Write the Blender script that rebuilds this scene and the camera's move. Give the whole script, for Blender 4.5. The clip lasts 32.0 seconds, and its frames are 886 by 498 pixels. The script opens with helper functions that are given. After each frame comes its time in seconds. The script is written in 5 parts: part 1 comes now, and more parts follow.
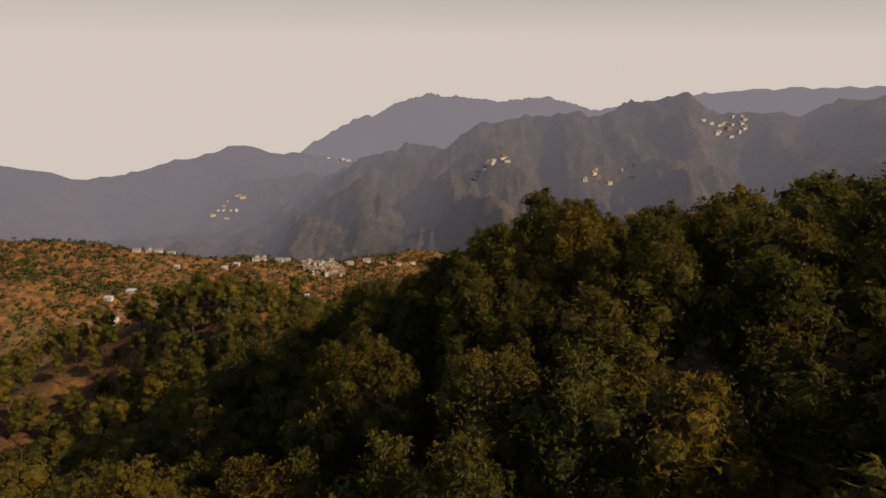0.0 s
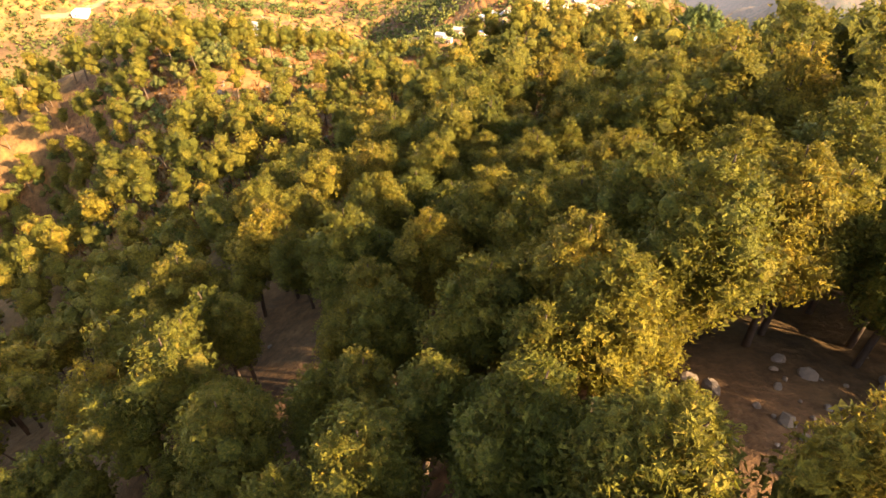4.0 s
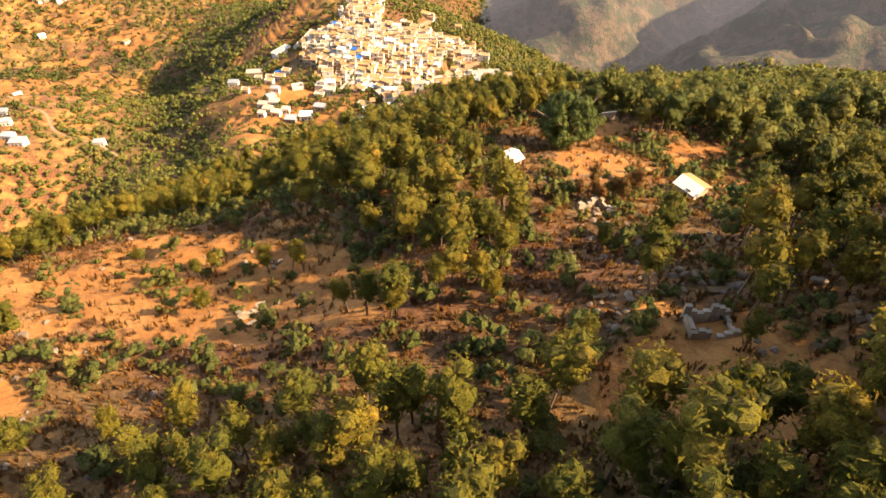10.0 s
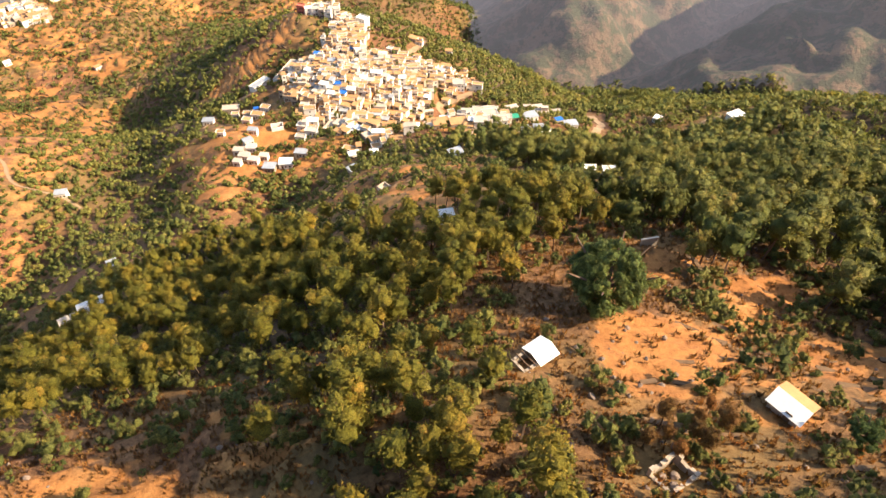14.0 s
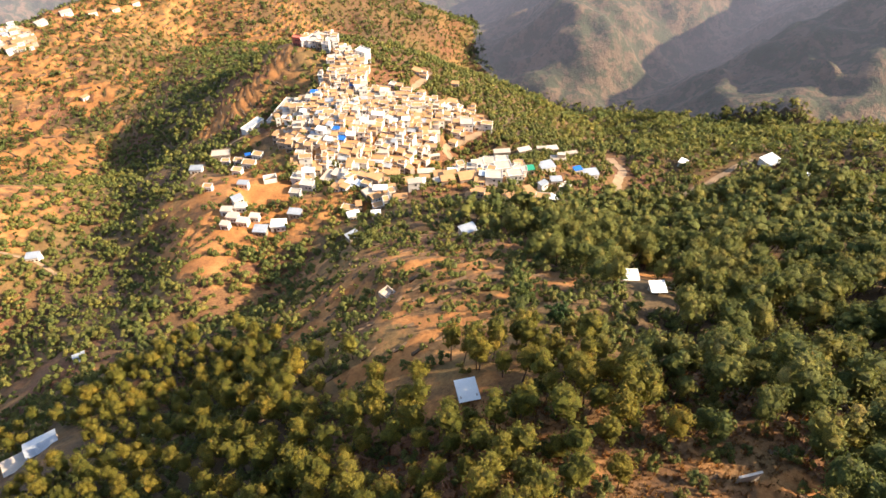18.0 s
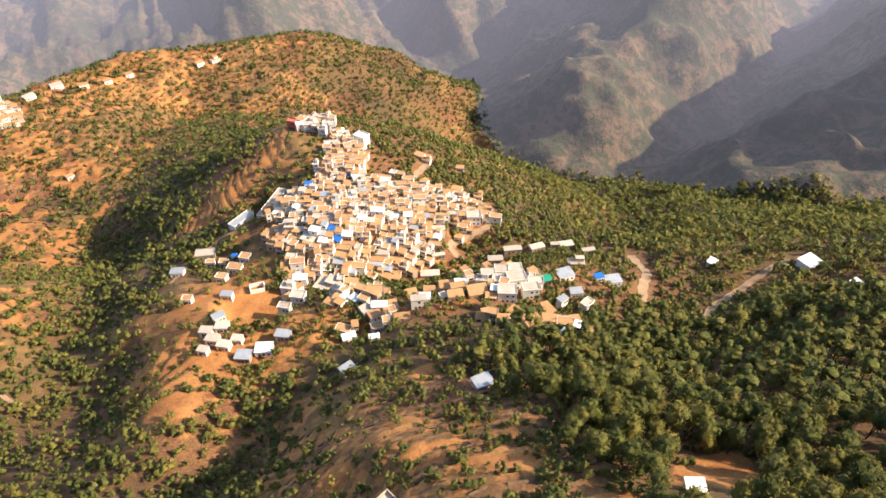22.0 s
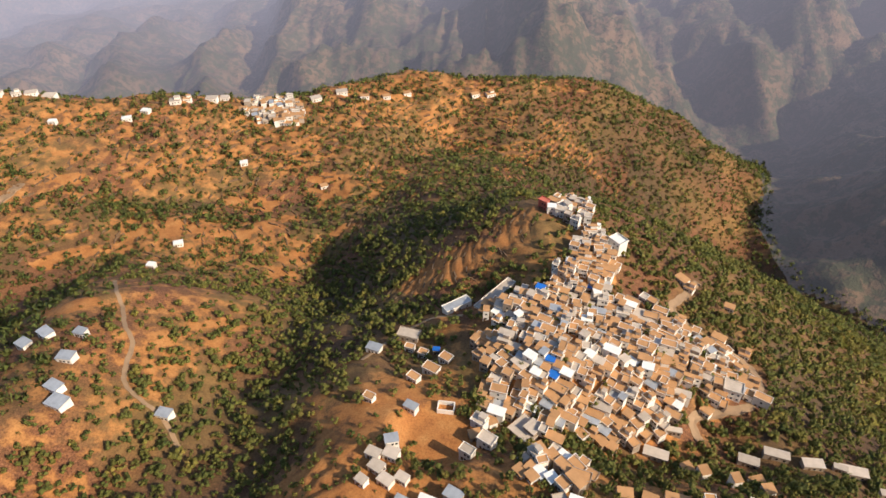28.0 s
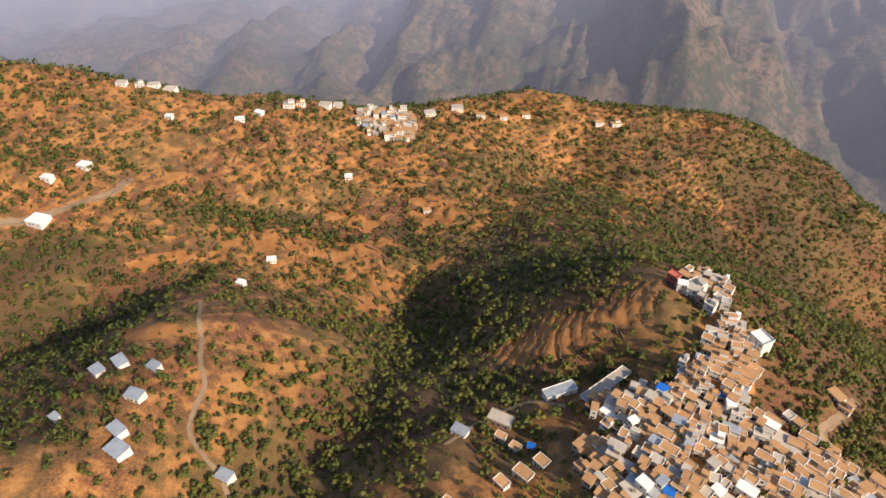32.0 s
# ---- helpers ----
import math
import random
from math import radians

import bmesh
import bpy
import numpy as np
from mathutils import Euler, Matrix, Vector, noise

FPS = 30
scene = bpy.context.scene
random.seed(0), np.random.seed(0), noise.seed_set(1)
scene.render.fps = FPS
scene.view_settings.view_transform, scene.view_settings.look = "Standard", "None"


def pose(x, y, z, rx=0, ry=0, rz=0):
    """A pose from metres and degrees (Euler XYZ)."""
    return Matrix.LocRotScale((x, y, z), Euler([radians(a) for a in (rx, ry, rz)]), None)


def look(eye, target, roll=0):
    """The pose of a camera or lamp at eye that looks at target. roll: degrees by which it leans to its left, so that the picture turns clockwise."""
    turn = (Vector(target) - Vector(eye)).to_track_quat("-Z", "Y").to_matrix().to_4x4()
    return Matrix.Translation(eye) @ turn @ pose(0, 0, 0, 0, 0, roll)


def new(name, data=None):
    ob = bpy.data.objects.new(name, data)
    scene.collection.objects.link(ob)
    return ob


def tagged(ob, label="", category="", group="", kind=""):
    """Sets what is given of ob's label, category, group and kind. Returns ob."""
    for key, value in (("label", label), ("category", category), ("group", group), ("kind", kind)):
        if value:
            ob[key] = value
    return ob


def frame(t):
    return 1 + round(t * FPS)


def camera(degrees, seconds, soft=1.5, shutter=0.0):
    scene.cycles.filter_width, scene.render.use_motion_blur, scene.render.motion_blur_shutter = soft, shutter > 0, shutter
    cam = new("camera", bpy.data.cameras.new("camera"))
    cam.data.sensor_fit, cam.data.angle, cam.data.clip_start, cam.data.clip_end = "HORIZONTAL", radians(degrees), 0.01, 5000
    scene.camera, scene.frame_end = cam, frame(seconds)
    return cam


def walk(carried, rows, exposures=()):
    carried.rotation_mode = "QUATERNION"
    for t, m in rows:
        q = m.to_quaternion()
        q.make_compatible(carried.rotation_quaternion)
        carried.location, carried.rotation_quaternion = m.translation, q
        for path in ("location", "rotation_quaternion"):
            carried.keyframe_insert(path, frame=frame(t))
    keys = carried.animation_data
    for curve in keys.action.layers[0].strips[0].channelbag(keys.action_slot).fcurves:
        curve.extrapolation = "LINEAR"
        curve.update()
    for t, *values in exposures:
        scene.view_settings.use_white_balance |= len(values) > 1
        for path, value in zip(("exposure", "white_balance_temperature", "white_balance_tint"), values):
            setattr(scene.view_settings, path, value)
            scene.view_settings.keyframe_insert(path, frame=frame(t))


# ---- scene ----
cam = camera(67.9, 32.0)
METRES, EYE, TILT, LEAN, TURN = 350.0, 300.0, -18.0, -0.5, 0.0
ROWS = [
    (0.0, 0.0, 0.0, 0.0, -0.0, 0.0, -0.0),
    (0.5, -0.0006, 0.0079, 0.0031, 0.04, -7.54, 0.04),
    (1.0, -0.0011, 0.0159, 0.0063, 0.06, -13.48, 0.07),
    (1.5, -0.0017, 0.0252, 0.0099, 0.05, -17.84, -0.01),
    (2.0, -0.0023, 0.0357, 0.014, 0.06, -22.09, 0.04),
    (2.5, -0.0028, 0.0466, 0.0185, 0.06, -25.09, 0.18),
    (3.0, -0.0036, 0.0578, 0.0229, 0.06, -25.48, 0.19),
    (3.5, -0.0046, 0.0691, 0.0271, 0.07, -27.15, 0.15),
    (4.0, -0.0055, 0.0805, 0.0313, 0.09, -27.23, 0.12),
    (4.5, -0.0064, 0.0919, 0.0358, 0.11, -27.37, 0.1),
    (6.5, -0.0092, 0.1377, 0.0532, 0.28, -27.56, 0.06),
    (7.0, -0.0098, 0.1492, 0.0577, 0.32, -27.6, 0.09),
    (7.5, -0.0104, 0.1604, 0.0619, 0.08, -27.64, 0.2),
    (8.0, -0.0109, 0.1714, 0.0661, -0.95, -27.68, 0.56),
    (8.5, -0.0111, 0.1824, 0.0702, -2.49, -27.75, 1.08),
    (9.0, -0.0107, 0.1934, 0.0742, -4.49, -27.85, 1.7),
    (9.5, -0.0092, 0.2044, 0.0782, -13.22, -28.35, 4.23),
    (10.0, -0.0064, 0.2151, 0.082, -18.62, -28.85, 5.78),
    (10.5, -0.0029, 0.2263, 0.0858, -19.51, -28.97, 6.02),
    (11.0, 0.0008, 0.2383, 0.0896, -19.89, -29.03, 6.14),
    (11.5, 0.0051, 0.2513, 0.0936, -19.87, -29.04, 6.15),
    (12.0, 0.0096, 0.2658, 0.0982, -19.88, -29.08, 6.2),
    (12.5, 0.0143, 0.2811, 0.103, -19.87, -29.1, 6.25),
    (13.0, 0.0195, 0.2966, 0.1079, -19.86, -29.11, 6.29),
    (13.5, 0.0243, 0.3122, 0.1128, -19.87, -29.12, 6.29),
    (14.0, 0.0296, 0.3277, 0.1176, -19.86, -29.11, 6.33),
    (14.5, 0.0346, 0.3432, 0.1226, -19.85, -29.11, 6.38),
    (16.5, 0.0552, 0.4044, 0.1422, -19.82, -29.1, 6.65),
    (17.0, 0.0602, 0.4197, 0.1464, -19.8, -29.07, 6.7),
    (17.5, 0.0651, 0.4347, 0.151, -19.79, -29.05, 6.75),
    (18.0, 0.0694, 0.4492, 0.1551, -19.79, -29.02, 6.78),
    (18.5, 0.0739, 0.4643, 0.1594, -19.8, -28.96, 6.83),
    (19.0, 0.079, 0.4796, 0.1638, -19.79, -28.9, 6.87),
    (19.5, 0.0841, 0.495, 0.1681, -19.79, -28.82, 6.9),
    (20.0, 0.0893, 0.5109, 0.1725, -19.79, -28.76, 6.9),
    (20.5, 0.095, 0.5275, 0.1775, -19.81, -28.72, 6.94),
    (21.0, 0.1009, 0.5441, 0.1825, -19.8, -28.67, 6.96),
    (21.5, 0.1062, 0.5606, 0.1877, -19.85, -27.1, 6.99),
    (22.0, 0.1113, 0.5772, 0.1926, -19.87, -25.03, 6.99),
    (22.5, 0.1164, 0.5936, 0.1975, -19.92, -23.4, 6.99),
    (23.0, 0.1221, 0.6106, 0.2023, -19.93, -23.36, 7.03),
    (23.5, 0.1277, 0.6278, 0.2073, -19.53, -23.27, 6.91),
    (24.0, 0.1332, 0.6456, 0.2129, -16.97, -22.96, 6.21),
    (24.5, 0.1366, 0.6638, 0.2174, -12.14, -22.4, 4.74),
    (25.0, 0.14, 0.6826, 0.2228, -8.95, -22.14, 3.82),
    (25.5, 0.1412, 0.7004, 0.2284, -6.74, -21.98, 3.16),
    (27.5, 0.1403, 0.7717, 0.2483, 2.2, -21.72, 0.33),
    (28.0, 0.1384, 0.7898, 0.2529, 4.46, -21.75, -0.39),
    (28.5, 0.1351, 0.807, 0.2584, 6.71, -21.81, -1.16),
    (29.0, 0.1311, 0.8246, 0.2636, 8.99, -21.9, -1.91),
    (29.5, 0.1271, 0.8418, 0.2684, 11.31, -21.99, -2.65),
    (30.0, 0.1213, 0.8588, 0.2734, 13.07, -22.09, -3.24),
    (30.5, 0.1156, 0.8761, 0.2784, 14.22, -22.17, -3.61),
    (31.0, 0.1104, 0.8926, 0.2836, 14.62, -22.24, -3.73),
    (31.5, 0.1048, 0.9091, 0.2884, 14.67, -22.25, -3.78),
    (32.0, 0.0986, 0.9255, 0.2935, 14.68, -22.28, -3.82),
]
EXPOSURES = [(0.0, -0.95, 6500, 10), (1.0, 0.15, 6500, 10), (2.0, 1.3, 6900, 10), (3.0, 2.2, 7400, 10), (4.5, 2.4, 8000, 10), (7.0, 1.9, 8300, 10), (9.0, 1.65, 7800, 10), (13.0, 1.48, 6600, 10),
             (17.0, 1.5, 6100, 10), (21.0, 1.3, 5900, 10), (25.0, 0.78, 5850, 10), (28.0, 0.48, 5800, 10), (32.0, 0.42, 5700, 10)]
walk(cam, [(t, pose(0, 0, EYE, TILT, LEAN, TURN) @ pose(METRES * x, METRES * y, METRES * z, 90 + pitch, roll, yaw)) for t, x, y, z, yaw, pitch, roll in ROWS], EXPOSURES)

# ---- daylight: low warm sun from the east, hazy sky ----
SUN_AZ, SUN_EL = 117.0, 33.5   # degrees clockwise from ahead (north), above the horizon
world = bpy.data.worlds.new("hazy_sky")
scene.world = world
world.use_nodes = True
wn = world.node_tree.nodes
sky = wn.new("ShaderNodeTexSky")
sky.sky_type, sky.sun_disc = "NISHITA", False
sky.sun_elevation, sky.sun_rotation = radians(SUN_EL), radians(SUN_AZ)
sky.air_density, sky.dust_density, sky.ozone_density, sky.altitude = 1.0, 3.0, 1.0, 900
wl = world.node_tree.links
dim = wn.new("ShaderNodeVectorMath")
dim.operation = "SCALE"
dim.inputs[3].default_value = 0.13
wl.new(sky.outputs[0], dim.inputs[0])
# dust haze lies along the whole horizon and thins out upwards
up = wn.new("ShaderNodeSeparateXYZ")
wl.new(wn.new("ShaderNodeTexCoord").outputs["Generated"], up.inputs[0])
thin = wn.new("ShaderNodeMapRange")
thin.inputs[1].default_value, thin.inputs[2].default_value, thin.inputs[3].default_value, thin.inputs[4].default_value = 0.0, 0.16, 1.0, 0.0
wl.new(up.outputs[2], thin.inputs[0])
haze = wn.new("ShaderNodeMix")
haze.data_type = "RGBA"
haze.inputs[7].default_value = (1.25, 1.10, 0.98, 1)
wl.new(thin.outputs[0], haze.inputs[0])
wl.new(dim.outputs[0], haze.inputs[6])
wl.new(haze.outputs[2], wn["Background"].inputs[0])
wn["Background"].inputs[1].default_value = 1.0
lamp = bpy.data.lights.new("sun", "SUN")
lamp.energy, lamp.angle, lamp.color = 5.0, radians(0.6), (1.0, 0.81, 0.57)
sun = new("sun", lamp)
az, el = radians(SUN_AZ), radians(SUN_EL)
sun.matrix_world = look((Vector((math.sin(az) * math.cos(el), math.cos(az) * math.cos(el), math.sin(el))) * 900), (0, 0, 0))

# ---- materials ----


def material(name, rough=0.9):
    """A node material; returns it with its node maker and links."""
    m = bpy.data.materials.new(name)
    m.use_nodes = True
    b = m.node_tree.nodes["Principled BSDF"]
    b.inputs["Roughness"].default_value = rough
    b.inputs["Specular IOR Level"].default_value = 0.25
    return m, m.node_tree.nodes, m.node_tree.links, b


def noise_node(n, l, scale, detail=4.0, rough=0.55, coord=None):
    tex = n.new("ShaderNodeTexNoise")
    tex.inputs["Scale"].default_value, tex.inputs["Detail"].default_value, tex.inputs["Roughness"].default_value = scale, detail, rough
    if coord is not None:
        l.new(coord, tex.inputs["Vector"])
    return tex.outputs["Fac"]


def ramp(n, l, fac, stops):
    r = n.new("ShaderNodeValToRGB")
    e = r.color_ramp.elements
    while len(e) < len(stops):
        e.new(0.5)
    for el_, (p, c) in zip(e, stops):
        el_.position, el_.color = p, (*c, 1)
    l.new(fac, r.inputs[0])
    return r.outputs[0]


def mix(n, l, fac, a, b, mode="MIX"):
    m = n.new("ShaderNodeMix")
    m.data_type, m.blend_type = "RGBA", mode
    for i, v in ((0, fac), (6, a), (7, b)):
        if isinstance(v, (int, float)):
            m.inputs[i].default_value = v
        elif isinstance(v, tuple):
            m.inputs[i].default_value = (*v, 1)
        else:
            l.new(v, m.inputs[i])
    return m.outputs[2]


def bump(n, l, b, height, strength, distance):
    u = n.new("ShaderNodeBump")
    u.inputs["Strength"].default_value, u.inputs["Distance"].default_value = strength, distance
    l.new(height, u.inputs["Height"])
    l.new(u.outputs[0], b.inputs["Normal"])


def plain(name, color, rough=0.85, scale=1.5, vary=0.35, metal=0.0, per_object=0.25, relief=0.3):
    """Weathered solid material: stains at two scales and a shade of its own for each object."""
    m, n, l, b = material(name, rough)
    pos = n.new("ShaderNodeTexCoord").outputs["Object"]
    big, small = noise_node(n, l, scale * 0.35, 3, 0.6, pos), noise_node(n, l, scale * 5, 5, 0.6, pos)
    dark = tuple(c * (1 - vary) for c in color)
    lite = tuple(min(1, c * (1 + vary * 0.4)) for c in color)
    c1 = ramp(n, l, big, [(0.3, dark), (0.65, lite)])
    c2 = mix(n, l, 0.35, c1, ramp(n, l, small, [(0.35, dark), (0.7, lite)]))
    info = n.new("ShaderNodeObjectInfo")
    c3 = mix(n, l, 1.0, c2, ramp(n, l, info.outputs["Random"], [(0.0, (1 - per_object,) * 3), (1.0, (1.0, 1.0, 1.0))]), "MULTIPLY")
    l.new(c3, b.inputs["Base Color"])
    b.inputs["Metallic"].default_value = metal
    if relief:
        bump(n, l, b, small, relief, 0.05)
    return m


def foliage(name, dark, lite, dry, thin=0.3):
    """Leaves: diffuse with light coming through, each tuft and each plant in a shade of its own."""
    m, n, l, b = material(name, 0.75)
    geo, info = n.new("ShaderNodeNewGeometry"), n.new("ShaderNodeObjectInfo")
    isl = ramp(n, l, geo.outputs["Random Per Island"], [(0.0, dark), (0.85, lite), (1.0, dry)])
    patch = noise_node(n, l, 0.12, 3, 0.6, geo.outputs["Position"])
    tone = ramp(n, l, patch, [(0.3, (0.76, 0.82, 0.78)), (0.7, (1.22, 1.12, 0.92))])
    c = mix(n, l, 1.0, isl, tone, "MULTIPLY")
    own = n.new("ShaderNodeAttribute")
    own.attribute_name = "plant"
    add = n.new("ShaderNodeMath")
    add.operation = "ADD"
    l.new(own.outputs["Fac"], add.inputs[0])
    l.new(info.outputs["Random"], add.inputs[1])
    frac = n.new("ShaderNodeMath")
    frac.operation = "FRACT"
    l.new(add.outputs[0], frac.inputs[0])
    c = mix(n, l, 1.0, c, ramp(n, l, frac.outputs[0], [(0.0, (0.7, 0.8, 0.72)), (0.6, (0.98, 1.0, 0.93)), (1.0, (1.25, 1.12, 0.95))]), "MULTIPLY")
    fine = noise_node(n, l, 4.2, 4, 0.75, geo.outputs["Position"])
    c = mix(n, l, 1.0, c, ramp(n, l, fine, [(0.36, (0.52, 0.58, 0.56)), (0.5, (0.98, 1.0, 0.96)), (0.64, (1.42, 1.34, 1.12))]), "MULTIPLY")
    l.new(c, b.inputs["Base Color"])
    # the lumps of a crown shade as rounded forms
    out = n.new("ShaderNodeAttribute")
    out.attribute_name = "outward"
    turn = n.new("ShaderNodeVectorTransform")
    turn.vector_type, turn.convert_from, turn.convert_to = "NORMAL", "OBJECT", "WORLD"
    l.new(out.outputs["Vector"], turn.inputs[0])
    lean_ = n.new("ShaderNodeVectorMath")
    lean_.operation = "MULTIPLY_ADD"
    l.new(geo.outputs["Normal"], lean_.inputs[0])
    lean_.inputs[1].default_value = (0.08, 0.08, 0.08)
    l.new(turn.outputs[0], lean_.inputs[2])
    unit = n.new("ShaderNodeVectorMath")
    unit.operation = "NORMALIZE"
    l.new(lean_.outputs[0], unit.inputs[0])
    rough = n.new("ShaderNodeBump")
    rough.inputs["Strength"].default_value, rough.inputs["Distance"].default_value = 1.0, 0.45
    l.new(fine, rough.inputs["Height"])
    l.new(unit.outputs[0], rough.inputs["Normal"])
    l.new(rough.outputs[0], b.inputs["Normal"])
    tr = n.new("ShaderNodeBsdfTranslucent")
    l.new(unit.outputs[0], tr.inputs["Normal"])
    l.new(c, tr.inputs["Color"])
    ms = n.new("ShaderNodeMixShader")
    ms.inputs[0].default_value = thin
    l.new(b.outputs[0], ms.inputs[1])
    l.new(tr.outputs[0], ms.inputs[2])
    l.new(ms.outputs[0], n["Material Output"].inputs[0])
    return m


def soil_material():
    """Ochre soil with dry grass, litter under trees and stony patches; 'bare' marks cleared fields, and below zero a
    floor painted darker for woods and shade.
    """
    m, n, l, b = material("ochre_soil", 0.95)
    pos = n.new("ShaderNodeNewGeometry").outputs["Position"]
    bare = n.new("ShaderNodeAttribute")
    bare.attribute_name = "bare"
    big, mid_, fine = noise_node(n, l, 0.018, 5, 0.6, pos), noise_node(n, l, 0.11, 6, 0.65, pos), noise_node(n, l, 1.1, 6, 0.7, pos)
    earth = ramp(n, l, mid_, [(0.3, (0.26, 0.102, 0.03)), (0.5, (0.37, 0.155, 0.043)), (0.72, (0.44, 0.215, 0.068))])
    litter = ramp(n, l, fine, [(0.3, (0.085, 0.036, 0.017)), (0.55, (0.19, 0.082, 0.036)), (0.75, (0.30, 0.145, 0.066))])
    grass = ramp(n, l, mid_, [(0.35, (0.14, 0.086, 0.029)), (0.65, (0.28, 0.155, 0.05))])
    cover = mix(n, l, ramp(n, l, big, [(0.4, (0, 0, 0)), (0.6, (1, 1, 1))]), litter, grass)
    edge = n.new("ShaderNodeMath")
    edge.operation = "ADD"
    l.new(bare.outputs["Fac"], edge.inputs[0])
    wob = n.new("ShaderNodeMath")
    wob.operation = "MULTIPLY_ADD"
    l.new(mid_, wob.inputs[0])
    wob.inputs[1].default_value, wob.inputs[2].default_value = 1.6, -0.8
    l.new(wob.outputs[0], edge.inputs[1])
    c = mix(n, l, ramp(n, l, edge.outputs[0], [(0.36, (0, 0, 0)), (0.58, (1, 1, 1))]), cover, earth)
    c = mix(n, l, 1.0, c, ramp(n, l, fine, [(0.3, (0.62, 0.58, 0.55)), (0.5, (0.95, 0.95, 0.95)), (0.72, (1.2, 1.2, 1.2))]), "MULTIPLY")
    # woods floor: leaf litter, painted darker for the shade that lies on it
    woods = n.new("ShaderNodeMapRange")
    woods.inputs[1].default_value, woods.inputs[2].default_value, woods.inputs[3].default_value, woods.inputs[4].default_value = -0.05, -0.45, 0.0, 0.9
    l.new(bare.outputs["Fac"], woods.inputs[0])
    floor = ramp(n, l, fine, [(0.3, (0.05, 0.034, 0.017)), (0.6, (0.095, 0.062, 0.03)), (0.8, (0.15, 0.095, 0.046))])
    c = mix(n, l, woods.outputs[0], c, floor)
    l.new(c, b.inputs["Base Color"])
    bump(n, l, b, fine, 0.7, 0.35)
    return m


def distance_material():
    """The backdrop of far slopes beyond the gorge; the haze of the air between is painted in as pale emission."""
    m, n, l, b = material("far_slopes_painted_haze", 1.0)
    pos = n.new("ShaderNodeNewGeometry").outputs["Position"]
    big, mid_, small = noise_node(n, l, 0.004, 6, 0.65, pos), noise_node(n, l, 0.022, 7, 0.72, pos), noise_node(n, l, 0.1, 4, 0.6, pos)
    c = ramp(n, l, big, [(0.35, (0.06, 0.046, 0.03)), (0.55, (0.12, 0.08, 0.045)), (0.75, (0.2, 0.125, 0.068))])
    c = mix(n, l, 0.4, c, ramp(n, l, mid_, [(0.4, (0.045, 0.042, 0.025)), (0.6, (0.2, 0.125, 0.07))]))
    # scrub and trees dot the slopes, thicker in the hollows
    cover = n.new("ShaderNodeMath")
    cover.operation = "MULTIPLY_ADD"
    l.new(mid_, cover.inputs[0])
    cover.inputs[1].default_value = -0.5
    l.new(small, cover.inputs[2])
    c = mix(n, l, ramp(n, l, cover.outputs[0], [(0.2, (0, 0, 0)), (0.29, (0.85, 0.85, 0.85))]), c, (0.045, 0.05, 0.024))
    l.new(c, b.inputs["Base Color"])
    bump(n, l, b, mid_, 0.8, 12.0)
    # haze painted in: slopes turn into pale emission with distance from a fixed point
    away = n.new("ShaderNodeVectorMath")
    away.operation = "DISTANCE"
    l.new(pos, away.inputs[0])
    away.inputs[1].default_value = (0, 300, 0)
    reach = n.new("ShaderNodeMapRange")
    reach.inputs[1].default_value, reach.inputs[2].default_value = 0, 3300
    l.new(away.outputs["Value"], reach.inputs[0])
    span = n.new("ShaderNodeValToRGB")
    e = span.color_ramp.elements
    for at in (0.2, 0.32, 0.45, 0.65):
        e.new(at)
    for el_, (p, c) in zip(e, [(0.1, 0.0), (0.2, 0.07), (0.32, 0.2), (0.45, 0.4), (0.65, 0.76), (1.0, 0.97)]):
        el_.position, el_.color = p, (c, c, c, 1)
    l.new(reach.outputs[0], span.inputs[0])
    haze_glow = n.new("ShaderNodeEmission")
    haze_glow.inputs[0].default_value, haze_glow.inputs[1].default_value = (0.43, 0.385, 0.425, 1), 1.0
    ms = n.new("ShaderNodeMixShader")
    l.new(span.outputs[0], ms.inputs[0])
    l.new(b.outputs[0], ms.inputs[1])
    l.new(haze_glow.outputs[0], ms.inputs[2])
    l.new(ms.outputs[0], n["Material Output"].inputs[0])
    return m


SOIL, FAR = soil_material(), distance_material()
NEEDLES = foliage("pine_needles", (0.2, 0.176, 0.028), (0.3, 0.238, 0.038), (0.38, 0.25, 0.05), 0.38)
WOODLAND = foliage("mixed_woodland", (0.15, 0.155, 0.042), (0.24, 0.225, 0.056), (0.31, 0.24, 0.07), 0.32)
LEAVES = foliage("broad_leaves", (0.14, 0.146, 0.042), (0.235, 0.225, 0.062), (0.3, 0.245, 0.085), 0.32)
GREEN_LEAVES = foliage("green_broad_leaves", (0.085, 0.125, 0.04), (0.15, 0.195, 0.06), (0.2, 0.21, 0.07), 0.3)
SCRUB = foliage("scrub_leaves", (0.10, 0.12, 0.034), (0.17, 0.18, 0.05), (0.22, 0.18, 0.06), 0.2)
DRY = foliage("dry_twigs", (0.20, 0.085, 0.026), (0.33, 0.155, 0.048), (0.40, 0.22, 0.085), 0.2)
BARK = plain("pine_bark", (0.16, 0.10, 0.065), 0.95, 3.0, 0.5)
MUD = plain("mud_roof", (0.51, 0.275, 0.115), 0.95, 0.6, 0.25, per_object=0.22)
LIME = plain("limewashed_wall", (0.82, 0.74, 0.62), 0.9, 0.8, 0.22, per_object=0.2)
STONEWALL = plain("stone_wall", (0.46, 0.36, 0.26), 0.95, 1.6, 0.4, per_object=0.35)
CONCRETE = plain("concrete_roof", (0.56, 0.46, 0.35), 0.9, 0.6, 0.25, per_object=0.3)
